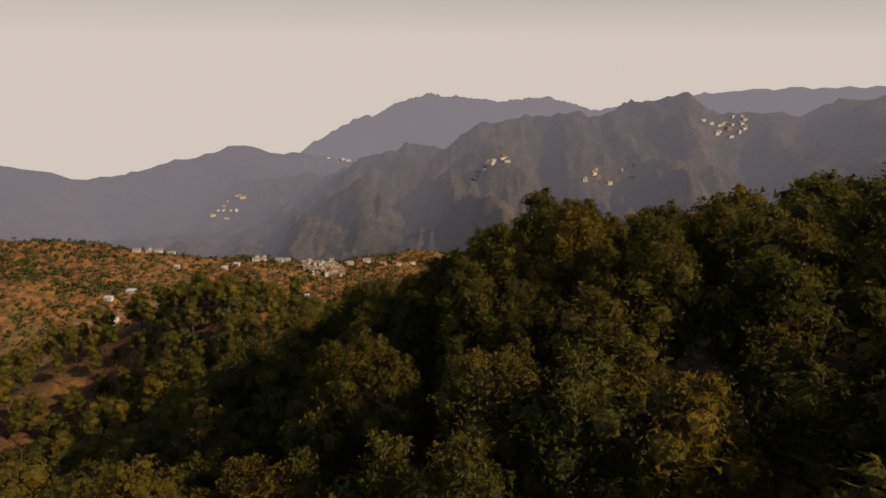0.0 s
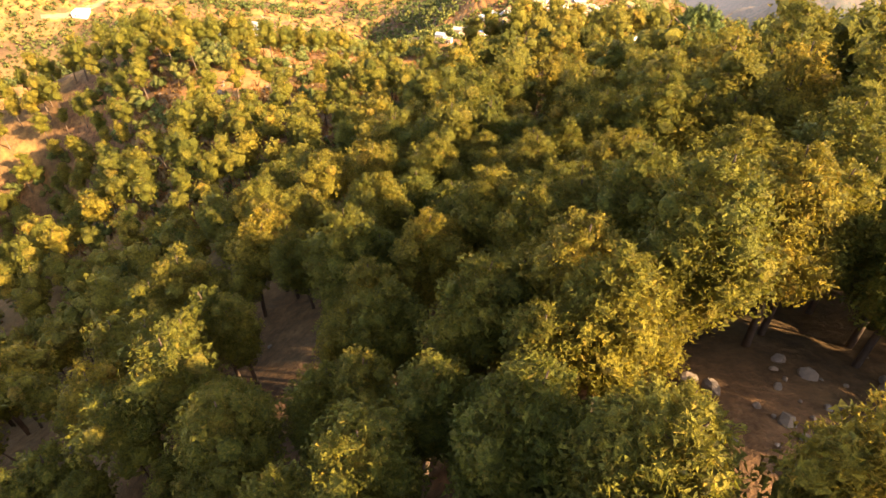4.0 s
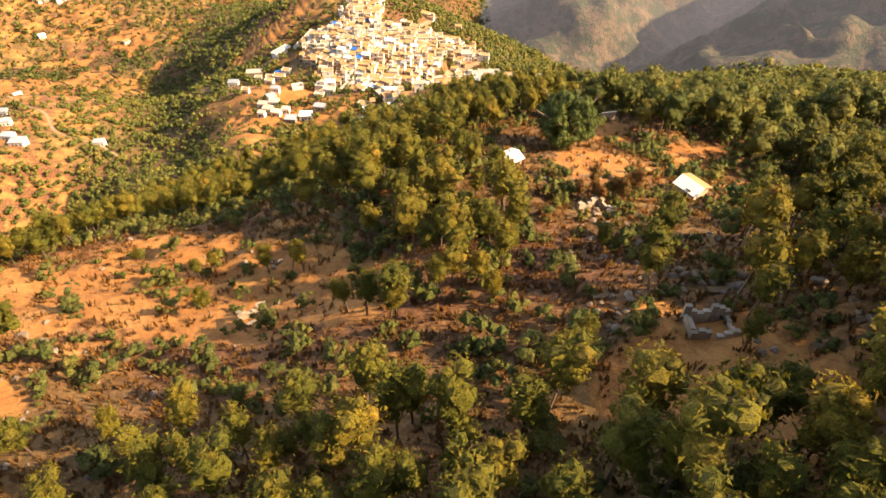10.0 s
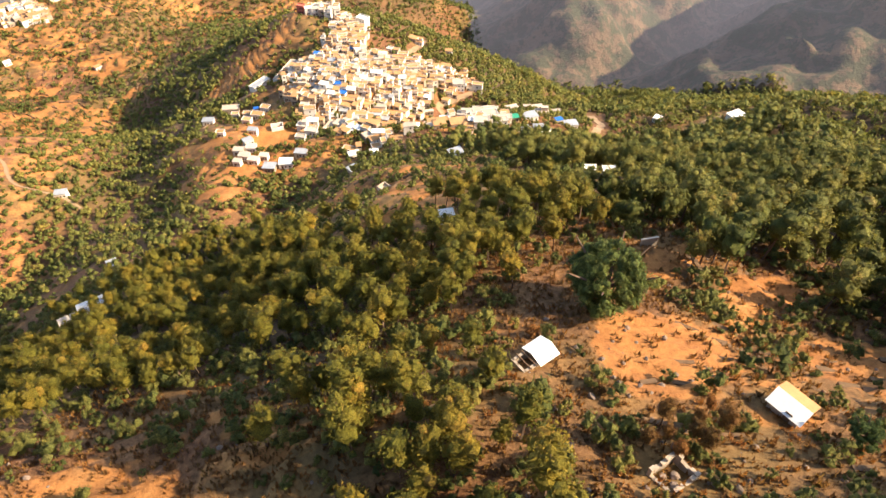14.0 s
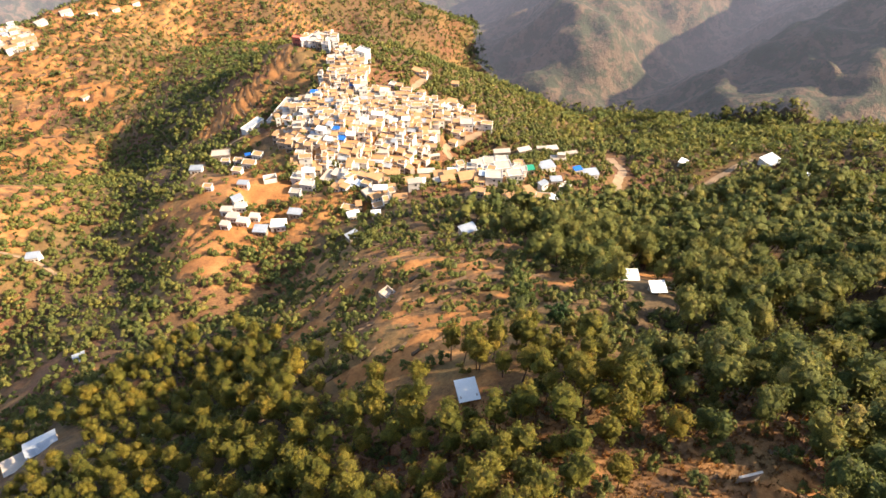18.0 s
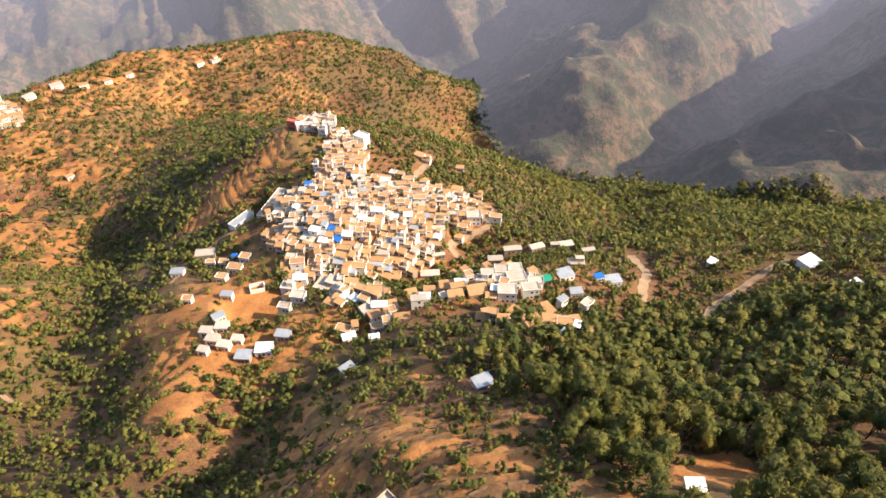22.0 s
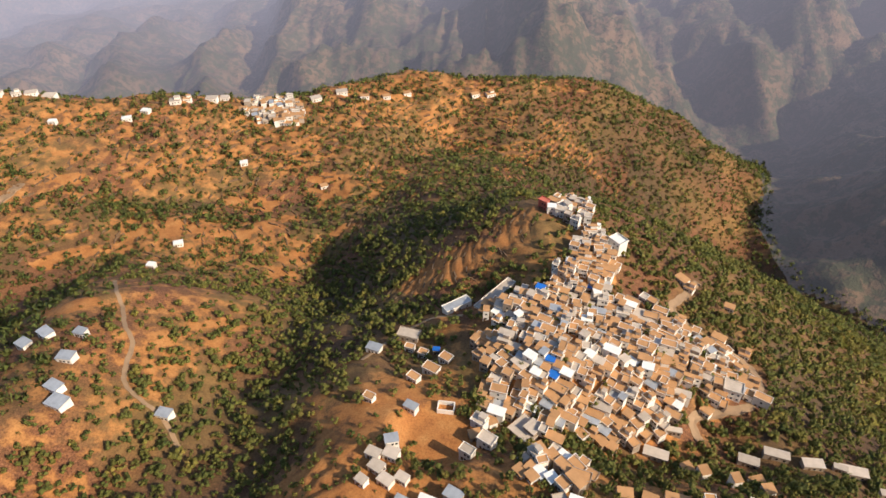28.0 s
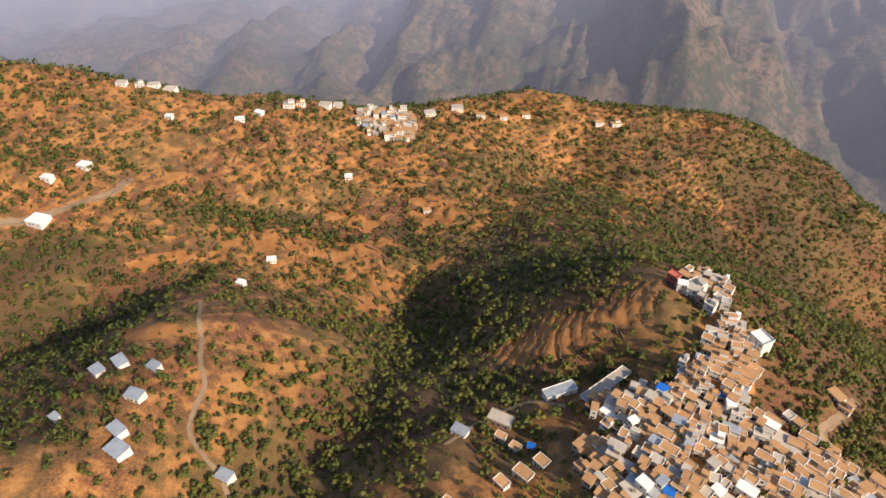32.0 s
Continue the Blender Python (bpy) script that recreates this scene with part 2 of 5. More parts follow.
TIN = plain("galvanised_sheet", (0.52, 0.52, 0.50), 0.5, 0.8, 0.3, 0.4, 0.2, 0.0)
WHITE_SHEET = plain("white_sheet_roof", (0.80, 0.77, 0.68), 0.6, 0.8, 0.15, 0.0, 0.1, 0.0)
BLUE = plain("blue_tarpaulin", (0.03, 0.16, 0.55), 0.5, 1.0, 0.2)
GREEN = plain("green_sheet_roof", (0.04, 0.30, 0.16), 0.5, 1.0, 0.2)
RED = plain("red_painted_wall", (0.50, 0.14, 0.09), 0.8, 1.0, 0.25)
WOOD = plain("weathered_wood", (0.15, 0.09, 0.05), 0.85, 2.0, 0.4)
GLASS = plain("dark_window", (0.03, 0.03, 0.035), 0.25, 1.0, 0.2, relief=0.0)
ROCK = plain("boulder_rock", (0.31, 0.22, 0.155), 0.95, 1.2, 0.45, per_object=0.4, relief=0.6)
BANK = plain("earth_and_stone_bank", (0.19, 0.115, 0.06), 0.95, 1.2, 0.5, relief=0.6)
ROAD = plain("dusty_road", (0.36, 0.235, 0.13), 0.95, 0.4, 0.25)

# ---- helpers for building ----


def mesh_from(name, verts, faces, mats, slots=None, smooth=False, outward=None):
    """A mesh from arrays of places and equal-sided faces."""
    me = bpy.data.meshes.new(name)
    verts, faces = np.asarray(verts, np.float32), np.asarray(faces, np.int32)
    k = faces.shape[1]
    me.vertices.add(len(verts))
    me.vertices.foreach_set("co", verts.ravel())
    me.loops.add(faces.size)
    me.loops.foreach_set("vertex_index", faces.ravel())
    me.polygons.add(len(faces))
    me.polygons.foreach_set("loop_start", np.arange(0, faces.size, k, dtype=np.int32))
    for m in mats:
        me.materials.append(m)
    if slots is not None:
        me.polygons.foreach_set("material_index", np.asarray(slots, np.int32))
    me.polygons.foreach_set("use_smooth", np.full(len(faces), smooth))
    if outward is not None:
        me.attributes.new("outward", "FLOAT_VECTOR", "POINT").data.foreach_set("vector", np.asarray(outward, np.float32).ravel())
    me.update(calc_edges=True)
    return me


def part(name, data, parent, label="", at=None):
    """Links mesh data as one part under a thing or part."""
    ob = new(name, data)
    ob.parent = parent
    if at is not None:
        ob.matrix_basis = at
    if label:
        tagged(ob, label)
    return ob


def boxes_mesh(name, items, mat):
    """One mesh of boxes given as centre, size and turn about z (degrees)."""
    v, f = [], []
    for (cx, cy, cz), (sx, sy, sz), turn in items:
        c, s = math.cos(radians(turn)), math.sin(radians(turn))
        o = len(v)
        for dz in (-0.5, 0.5):
            for dx, dy in ((-0.5, -0.5), (0.5, -0.5), (0.5, 0.5), (-0.5, 0.5)):
                x, y = dx * sx, dy * sy
                v.append((cx + c * x - s * y, cy + s * x + c * y, cz + dz * sz))
        f += [(o, o + 3, o + 2, o + 1), (o + 4, o + 5, o + 6, o + 7)]
        f += [(o + i, o + (i + 1) % 4, o + 4 + (i + 1) % 4, o + 4 + i) for i in range(4)]
    return mesh_from(name, v, f, [mat])


# ---- lie of the land: crests with their flanks, joined by smooth maxima ----
# crest points x, y, z; then the fall of the two flanks (left of travel, right of travel) and the crest's roundness
CRESTS = {
    "main_spur": ([(40, -260, 318), (30, -120, 300), (22, -10, 284), (18, 50, 273), (22, 100, 256), (40, 150, 237), (62, 190, 220), (74, 245, 190),
                   (80, 300, 156), (84, 345, 122), (76, 385, 96), (70, 430, 86), (80, 490, 80), (98, 560, 70), (98, 610, 66), (102, 645, 54), (102, 685, 16),
                   (100, 740, -30), (120, 830, -95)], 0.62, 0.56, 45),
    "west_shoulder": ([(-46, 92, 246), (-47, 120, 245), (-45, 150, 242), (-36, 180, 222), (-30, 230, 182), (-36, 290, 140), (-49, 343, 103), (-72, 420, 62)], 0.60, 0.5, 25),
    "start_shoulder": ([(95, -120, 308), (78, -20, 298), (66, 40, 287), (60, 75, 276), (52, 105, 255)], 0.42, 0.45, 22),
    "village_east": ([(80, 395, 97), (125, 398, 93), (165, 398, 88), (190, 396, 80), (228, 402, 58)], 0.45, 0.4, 20),
    "village_west": ([(70, 430, 88), (20, 440, 85), (2, 470, 74), (-6, 505, 60), (-30, 540, 36)], 0.5, 0.5, 16),
    "terrace_shoulder": ([(84, 588, 66), (60, 584, 58), (30, 575, 46), (4, 570, 34), (-22, 564, 18)], 0.42, 0.42, 22),
    "east_bench": ([(150, 180, 200), (190, 260, 150), (215, 330, 95), (240, 380, 66), (280, 420, 45), (300, 470, 5)], 0.45, 0.45, 30),
    "east_road_spur": ([(420, 260, 110), (350, 340, 82), (300, 378, 67), (260, 420, 48)], 0.5, 0.55, 20),
    "west_ridge": ([(-420, 60, 215), (-300, 240, 150), (-215, 350, 108), (-140, 440, 80), (-150, 485, 74), (-163, 522, 65), (-185, 575, 30), (-205, 640, -12)], 0.5, 0.5, 18),
    "terrace_ridge": ([(-250, 640, -2), (-180, 655, -6), (-140, 655, -12), (-80, 690, -22), (-20, 740, -50)], 0.25, 0.3, 20),
    "far_ridge": ([(-1100, 560, 130), (-620, 690, 90), (-365, 800, 36), (-170, 880, -3), (-58, 985, -33), (-20, 988, -33)], 0.75, 0.16, 25),
    "far_ridge_end": ([(-58, 985, -33), (50, 985, -33), (140, 1040, -52), (250, 1080, -95), (320, 1170, -178)], 0.75, 0.40, 25),
    "far_ridge_flank": ([(140, 1030, -52), (220, 960, -85), (285, 940, -115), (330, 900, -160)], 0.5, 0.4, 25),
    "gorge_mountain": ([(2600, 900, 330), (1700, 1400, 230), (1125, 1714, 184), (948, 1818, 112), (809, 1884, 100), (740, 1912, 134), (677, 1935, 141), (610, 1958, 136), (528, 1981, 119), (337, 2022, 79), (134, 2046, 44),
                        (-4, 2050, -27), (-110, 2047, -14), (-233, 2060, -75), (-420, 2200, -150), (-700, 2300, -190)], 0.6, 0.55, 30),
    "gorge_rib_a": ([(677, 1935, 145), (600, 1620, 10), (520, 1330, -120), (470, 1200, -195)], 0.6, 0.6, 30),
    "gorge_rib_b": ([(134, 2046, 44), (150, 1560, -40), (105, 1250, -78), (95, 1190, -170)], 0.6, 0.6, 30),
    "gorge_rib_c": ([(-233, 2060, -75), (-230, 1600, -110), (-190, 1380, -140), (-170, 1250, -200)], 0.6, 0.6, 30),
    "east_mountain": ([(1125, 1714, 184), (940, 1350, 70), (700, 1020, -20), (520, 880, -70), (400, 800, -120)], 0.66, 0.66, 20),
    "east_mountain_b": ([(2600, 900, 330), (1500, 600, 270), (950, 540, 160), (680, 540, 50), (520, 560, -30), (420, 585, -90)], 0.64, 0.66, 20),
    "north_range": ([(-3200, 1900, -60), (-1900, 2150, -110), (-1515, 2235, -132), (-1305, 2364, -217), (-1133, 2451, -190), (-983, 2515, -158), (-782, 2584, -113), (-508, 2652, -160), (-200, 2700, -220)], 0.4, 0.4, 40),
    "horizon_range": ([(-900, 3900, -380), (-749, 3929, -310), (-480, 3971, -160), (-78, 3999, -27), (325, 3987, -72), (588, 3957, -40), (848, 3909, -92), (1562, 3682, 28), (2192, 3346, 87), (3600, 2500, 200)], 0.35, 0.35, 60),
    "south_hills": ([(-900, -700, 330), (0, -600, 350), (900, -600, 390), (1900, -100, 380)], 0.4, 0.45, 60),
}
FLOOR = -215.0


# broad swells and hollows of the slopes: centre x, y, rise, half widths
SWELLS = [(110, 449, -23, 58, 27), (62, 452, -8, 22, 22), (40, 440, -4, 14, 14), (172, 452, -6, 22, 20), (-6, 388, 18, 26, 32), (52, 350, 9, 24, 24),
          (276, 318, 30, 40, 36), (248, 464, 16, 26, 40), (150, 349, 6, 26, 22), (9, 40, 6.5, 11, 10), (52, 547, -9, 18, 16), (74, 400, -9, 18, 14),
          (102, 522, -8, 24, 18), (-2, 318, 5, 22, 20), (104, 412, -4, 20, 14), (150, 474, -7, 14, 14), (20, 500, -5, 26, 20), (62, 504, -4, 18, 14), (-74, 108, -24, 25, 22), (-48, 70, -9, 18, 18), (-82, 128, -12, 22, 16), (-30, 50, -4, 12, 14)]
PLAYING_FIELD = (32, 442, 17, 17, 73.5)   # centre, half sizes, height


def crest_height(px, py, pts, left, right, rnd):
    """Height of one crest with its flanks over arrays of places."""
    total, norm = np.zeros(px.shape), np.zeros(px.shape)
    for i, ((x0, y0, z0), (x1, y1, z1)) in enumerate(zip(pts, pts[1:])):
        dx, dy = x1 - x0, y1 - y0
        length2 = dx * dx + dy * dy
        s = ((px - x0) * dx + (py - y0) * dy) / length2
        past = (np.maximum(-s, 0) * (i == 0) + np.maximum(s - 1, 0) * (i == len(pts) - 2)) * np.sqrt(length2)
        s = np.clip(s, 0, 1)
        ex, ey = px - x0 - s * dx, py - y0 - s * dy
        d = np.hypot(ex, ey)
        side = (dx * ey - dy * ex) / np.sqrt(length2) / np.maximum(d, 1e-6)
        fall = right + (left - right) * (0.5 + 0.5 * side)
        weight = 1 / (d * d + 9) ** 5
        total += weight * (z0 + s * (z1 - z0) - fall * (np.sqrt(d * d + rnd * rnd) - rnd) - 0.7 * past)
        norm += weight
    return total / norm


def wave_noise(px, py, size, seed, octaves=4):
    """Smooth value noise, about -1 to 1, from a hashed lattice."""
    total, amp, norm = np.zeros(px.shape), 1.0, 0.0
    for o in range(octaves):
        u, v = px / size + 17.3 * o + seed, py / size - 9.1 * o + 2.7 * seed
        iu, iv = np.floor(u), np.floor(v)
        fu, fv = u - iu, v - iv
        fu, fv = fu * fu * (3 - 2 * fu), fv * fv * (3 - 2 * fv)

        def corner(a, b):
            q = np.sin((iu + a) * 127.1 + (iv + b) * 311.7 + seed * 74.7) * 43758.5453
            return 2 * (q - np.floor(q)) - 1
        top = corner(0, 0) * (1 - fu) + corner(1, 0) * fu
        bot = corner(0, 1) * (1 - fu) + corner(1, 1) * fu
        total += amp * (top * (1 - fv) + bot * fv)
        norm += amp
        amp, size = amp * 0.5, size * 0.5
    return total / norm * 1.4


def land(px, py):
    """Height of the ground at places x, y (arrays)."""
    px, py = np.asarray(px, float), np.asarray(py, float)
    k = 9.0
    far = np.clip((np.hypot(px, py - 400) - 500) / 900, 0, 1)
    wx = px + 14 * wave_noise(px, py, 90, 3, 3) + far * 45 * wave_noise(px, py, 330, 5, 4)
    wy = py + 14 * wave_noise(px, py, 90, 8, 3) + far * 45 * wave_noise(px, py, 330, 6, 4)
    near = 1 - np.clip((np.hypot(px - 60, py - 300) - 330) / 150, 0, 1)
    wx, wy = wx + near * (px - wx) * 0.6, wy + near * (py - wy) * 0.6
    hs = [crest_height(wx, wy, *c) for c in CRESTS.values()] + [FLOOR - 0.14 * np.clip(np.hypot(px, py) - 1500, 0, 4000)]
    top = np.maximum.reduce(hs)
    total = sum(np.exp((h - top) / k) for h in hs)
    z = top + k * np.log(total) - 2.0
    # gullies and ribs run down the far slopes
    z = z + far * np.clip((2600 - py) / 700, 0.3, 1) * (24 * np.abs(wave_noise(wx, wy, 210, 11, 5)) - 8)
    # steep rock ribs of the gorge wall
    wall = np.clip((py - 1120) / 160, 0, 1) * np.clip((2000 - py) / 300, 0, 1) * np.clip((1100 - np.abs(px)) / 300, 0, 1)
    phase = (px + 0.25 * py + 80 * wave_noise(px, py, 280, 71, 3)) / 170
    z = z + wall * 46 * (1 - 2 * np.abs(phase - np.floor(phase) - 0.5) - 0.5)
    z = z + wall * 13 * (1 - 2 * np.abs(wave_noise(px, py * 0.3, 60, 73, 3)) - 0.5)
    z = z + np.clip((px - 340) / 120, 0, 1) * np.clip((1150 - py) / 150, 0, 1) * 34 * (np.abs(wave_noise(px, py, 170, 75, 4)) - 0.3)
    z = z + (1 - near) * 5 * wave_noise(px, py, 60, 13, 4) + 1.1 * wave_noise(px, py, 16, 21, 3)
    for x, y, rise, rx, ry in SWELLS:
        z = z + rise * np.exp(-((px - x) / rx) ** 2 - ((py - y) / ry) ** 2)
    x, y, rx, ry, level = PLAYING_FIELD
    flat = np.clip(1.6 * (1.25 - np.hypot((px - x) / rx, (py - y) / ry)), 0, 1)
    return z + flat * flat * (3 - 2 * flat) * (level - z)
# ---- end of land ----

# ---- fields, clearings and the village's outline in plan: centre x, y, half sizes, turn ----
FIELDS = [(-12, 151, 33, 14, -33), (-34, 157, 12, 16, 0), (33, 441, 15, 15, 0), (33, 104, 10, 7, -15), (67, 257, 11, 3.5, 22), (53, 259, 7, 3, -35), (55, 243, 10, 2.6, -4), (83, 261, 9, 3, -10), (84, 285, 11, 3, -8), (36, 287, 10, 2.6, 0), (36, 248, 5, 2.5, -20), (130, 263, 8, 3.5, 10), (81, 343, 6, 4, 0), (-48, 335, 8, 5, 0), (-40, 130, 8, 7, 0), (30, 104, 7, 6, 0), (60, 162, 13, 8, 20), (92, 173, 11, 4.5, 10), (93, 152, 14, 9, 0),
          (78, 184, 11, 3, 15), (64, 256, 13, 6, 25), (42, 303, 10, 4, 30), (90, 262, 11, 4, 0), (128, 268, 14, 5, 10), (63, 316, 9, 4, 25),
          (86, 283, 11, 4, 15), (28, 290, 9, 4, 30), (54, 272, 10, 4, 30), (70, 297, 10, 3, 25), (48, 246, 9, 4, 25), (30, 44, 6, 5, 0), (84.7, 347.2, 9, 6, 10), (3.7, 409.2, 24, 10, 10), (35.1, 444.7, 15, 11, 0), (-6.5, 384.8, 10, 8, 0), (26, 574, 24, 13, 20), (64, 594, 8, 14, -20)]
FAR_FIELDS = [(-240, 625, 24, 7, 30), (-180, 668, 20, 9, 20), (-150, 726, 20, 8, 10), (-205, 655, 16, 6, 25), (-166, 516, 15, 9, 0), (-125, 690, 18, 7, 15),
              (-285, 700, 22, 6, 20), (-90, 770, 20, 6, 0), (-60, 690, 12, 10, 0), (-97, 630, 12, 12, 0), (-112, 709, 12, 8, 0), (-150, 725, 16, 9, 0), (-82, 748, 12, 6, 0), (-145, 674, 14, 7, 0), (-95, 655, 12, 9, 0)]
TERRACES = [(24, 576, 32, 22, 15), (63, 596, 14, 18, 0), (-110, 690, 60, 60, 0), (40, 300, 60, 45, 0), (85, 165, 30, 28, 0), (-150, 800, 260, 110, 10), (60, 900, 120, 60, 0), (-20, 160, 40, 20, 0), (36, 104, 13, 13, 0), (5, 412, 40, 16, 0), (-200, 660, 90, 50, 0)]
VILLAGE = [(100, 500, 46, 46, 0), (75, 488, 28, 34, 0), (150, 505, 28, 22, -30), (106, 560, 14, 28, -10), (98, 615, 12, 20, 0)]
HAMLET = [(130, 403, 52, 10, 0), (66, 412, 26, 9, 0), (150, 378, 22, 7, -10), (18, 424, 12, 9, 0), (150, 440, 30, 8, -10), (50, 455, 18, 12, 0)]


def inside(px, py, spots, soft=0.25):
    """1 inside any of the ellipses, falling to 0 outside."""
    best = np.zeros(np.shape(px))
    wob = 0.3 * wave_noise(np.asarray(px, float), np.asarray(py, float), 11, 91, 3)
    for cx, cy, rx, ry, turn in spots:
        c, s = math.cos(radians(turn)), math.sin(radians(turn))
        u, v = ((px - cx) * c + (py - cy) * s) / rx, (-(px - cx) * s + (py - cy) * c) / ry
        best = np.maximum(best, np.clip((1 + soft - np.hypot(u, v) - wob) / soft / 2 + 0.25, 0, 1))
    return best


STEP = 2.6


def terrace_part(px, py, z):
    """Where a place lies on its terrace: 0 at the foot of the tread, 0.6 to 0.9 on the bank."""
    q = (z + 0.8 * wave_noise(px, py, 22, 31, 2)) / STEP
    return q - np.floor(q), np.floor(q)


def gorge_line(py):
    """Easting of the gorge's bed, beyond which the far mountains rise."""
    return np.interp(py, (300, 400, 500, 600, 700, 800, 900, 1130), (620, 590, 545, 450, 445, 352, 352, 430))


def ground_z(px, py):
    """The land with its terraced fields."""
    px, py = np.asarray(px, float), np.asarray(py, float)
    z = land(px, py)
    field = inside(px, py, TERRACES, 0.4)
    f, level = terrace_part(px, py, z)
    flat = (level + np.clip((f - 0.66) / 0.24, 0, 1)) * STEP
    beyond = np.maximum(np.clip((px - gorge_line(py)) / 70, 0, 1), np.clip((py - 1120) / 120, 0, 1))
    z = z + beyond * (10 - 34 * np.abs(wave_noise(px + 0.35 * py, py, 130, 71, 3)) - 13 * np.abs(wave_noise(px, py + 0.3 * px, 46, 72, 2)))
    return z + field * 0.85 * (flat - z)


def bare_at(px, py):
    """How bare the soil is: cleared fields and open hillside against wooded or grassy ground; below zero it darkens for
    woods and painted shade.
    """
    b = 0.12 + 0.2 * np.clip((py - 95) / 40, 0, 1) + 0.13 * np.clip((py - 150) / 250, 0, 1)
    b = np.maximum(b, 0.3 * np.clip((-90 - px) / 60, 0, 1) * np.clip((py - 250) / 100, 0, 1)) + 0.2 * np.clip((py - 240) / 60, 0, 1) * wave_noise(px, py, 75, 43, 3)
    b = np.maximum(b, 0.28 * np.clip((py - 620) / 80, 0, 1) * np.clip((60 - px) / 140, 0.35, 1))
    # soil darkened in woods, and for the shade painted onto the eastern slopes
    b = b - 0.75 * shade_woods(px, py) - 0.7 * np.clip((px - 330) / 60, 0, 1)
    # the stony slope's own brown, then shade painted under the hilltop pines
    b = b - 0.3 * inside(px, py, [(38, 130, 24, 28, 0)], 0.4) - 0.3 * np.clip((95 - py) / 20, 0, 1)
    return np.clip(np.maximum.reduce([b, 1.6 * inside(px, py, FIELDS) - 0.6, 1.5 * inside(px, py, FAR_FIELDS) - 0.6, -1 + 1.6 * inside(px, py, TERRACES, 0.4) * (terrace_part(px, py, land(px, py))[0] < 0.62) * (wave_noise(px, py, 30, 41, 2) > -0.15), 1.85 * inside(px, py, VILLAGE) - 1]), -1, 1)


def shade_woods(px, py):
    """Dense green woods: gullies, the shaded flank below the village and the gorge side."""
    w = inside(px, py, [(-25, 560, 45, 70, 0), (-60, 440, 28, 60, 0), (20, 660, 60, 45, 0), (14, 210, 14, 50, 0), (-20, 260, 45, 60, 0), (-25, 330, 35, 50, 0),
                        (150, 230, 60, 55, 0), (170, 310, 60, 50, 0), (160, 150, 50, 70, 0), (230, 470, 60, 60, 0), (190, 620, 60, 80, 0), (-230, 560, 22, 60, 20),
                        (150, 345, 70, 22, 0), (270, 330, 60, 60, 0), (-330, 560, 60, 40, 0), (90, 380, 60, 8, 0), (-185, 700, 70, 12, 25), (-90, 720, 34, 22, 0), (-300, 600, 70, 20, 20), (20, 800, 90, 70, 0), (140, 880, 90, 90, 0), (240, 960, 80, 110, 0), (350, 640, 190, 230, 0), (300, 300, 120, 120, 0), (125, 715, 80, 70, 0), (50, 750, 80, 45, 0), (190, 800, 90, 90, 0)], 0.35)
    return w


xs = np.concatenate([np.linspace(-4300, -1400, 40), np.arange(-1360, -530, 28), np.arange(-530, -130, 4.0), np.arange(-130, 230, 1.7), np.arange(230, 790, 5.5), np.arange(800, 1500, 22), np.linspace(1520, 4300, 40)])
ys = np.concatenate([np.linspace(-1400, -110, 14), np.arange(-90, 660, 1.9), np.arange(660, 1130, 3.6), np.arange(1142, 2150, 19), np.linspace(2180, 4700, 52)])
gx, gy = np.meshgrid(xs, ys)
gz = ground_z(gx, gy)
nx, ny = len(xs), len(ys)
index = np.arange(nx * ny).reshape(ny, nx)
quads = np.stack([index[:-1, :-1], index[:-1, 1:], index[1:, 1:], index[1:, :-1]], -1)
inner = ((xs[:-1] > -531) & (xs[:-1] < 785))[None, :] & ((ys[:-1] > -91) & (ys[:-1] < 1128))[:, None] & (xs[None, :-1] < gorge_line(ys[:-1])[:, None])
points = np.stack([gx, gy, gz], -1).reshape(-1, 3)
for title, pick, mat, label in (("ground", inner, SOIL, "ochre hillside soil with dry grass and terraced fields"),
                                ("backdrop_mountains", ~inner, FAR, "bare mountain ranges beyond the gorge, their haze painted in as a pale glow")):
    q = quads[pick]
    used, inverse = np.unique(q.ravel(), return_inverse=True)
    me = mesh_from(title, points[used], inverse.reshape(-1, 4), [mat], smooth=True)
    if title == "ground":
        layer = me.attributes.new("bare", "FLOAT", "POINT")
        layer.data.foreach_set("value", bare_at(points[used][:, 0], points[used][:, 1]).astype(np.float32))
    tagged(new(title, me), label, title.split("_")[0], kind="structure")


# ---- houses ----
LUMPED = None


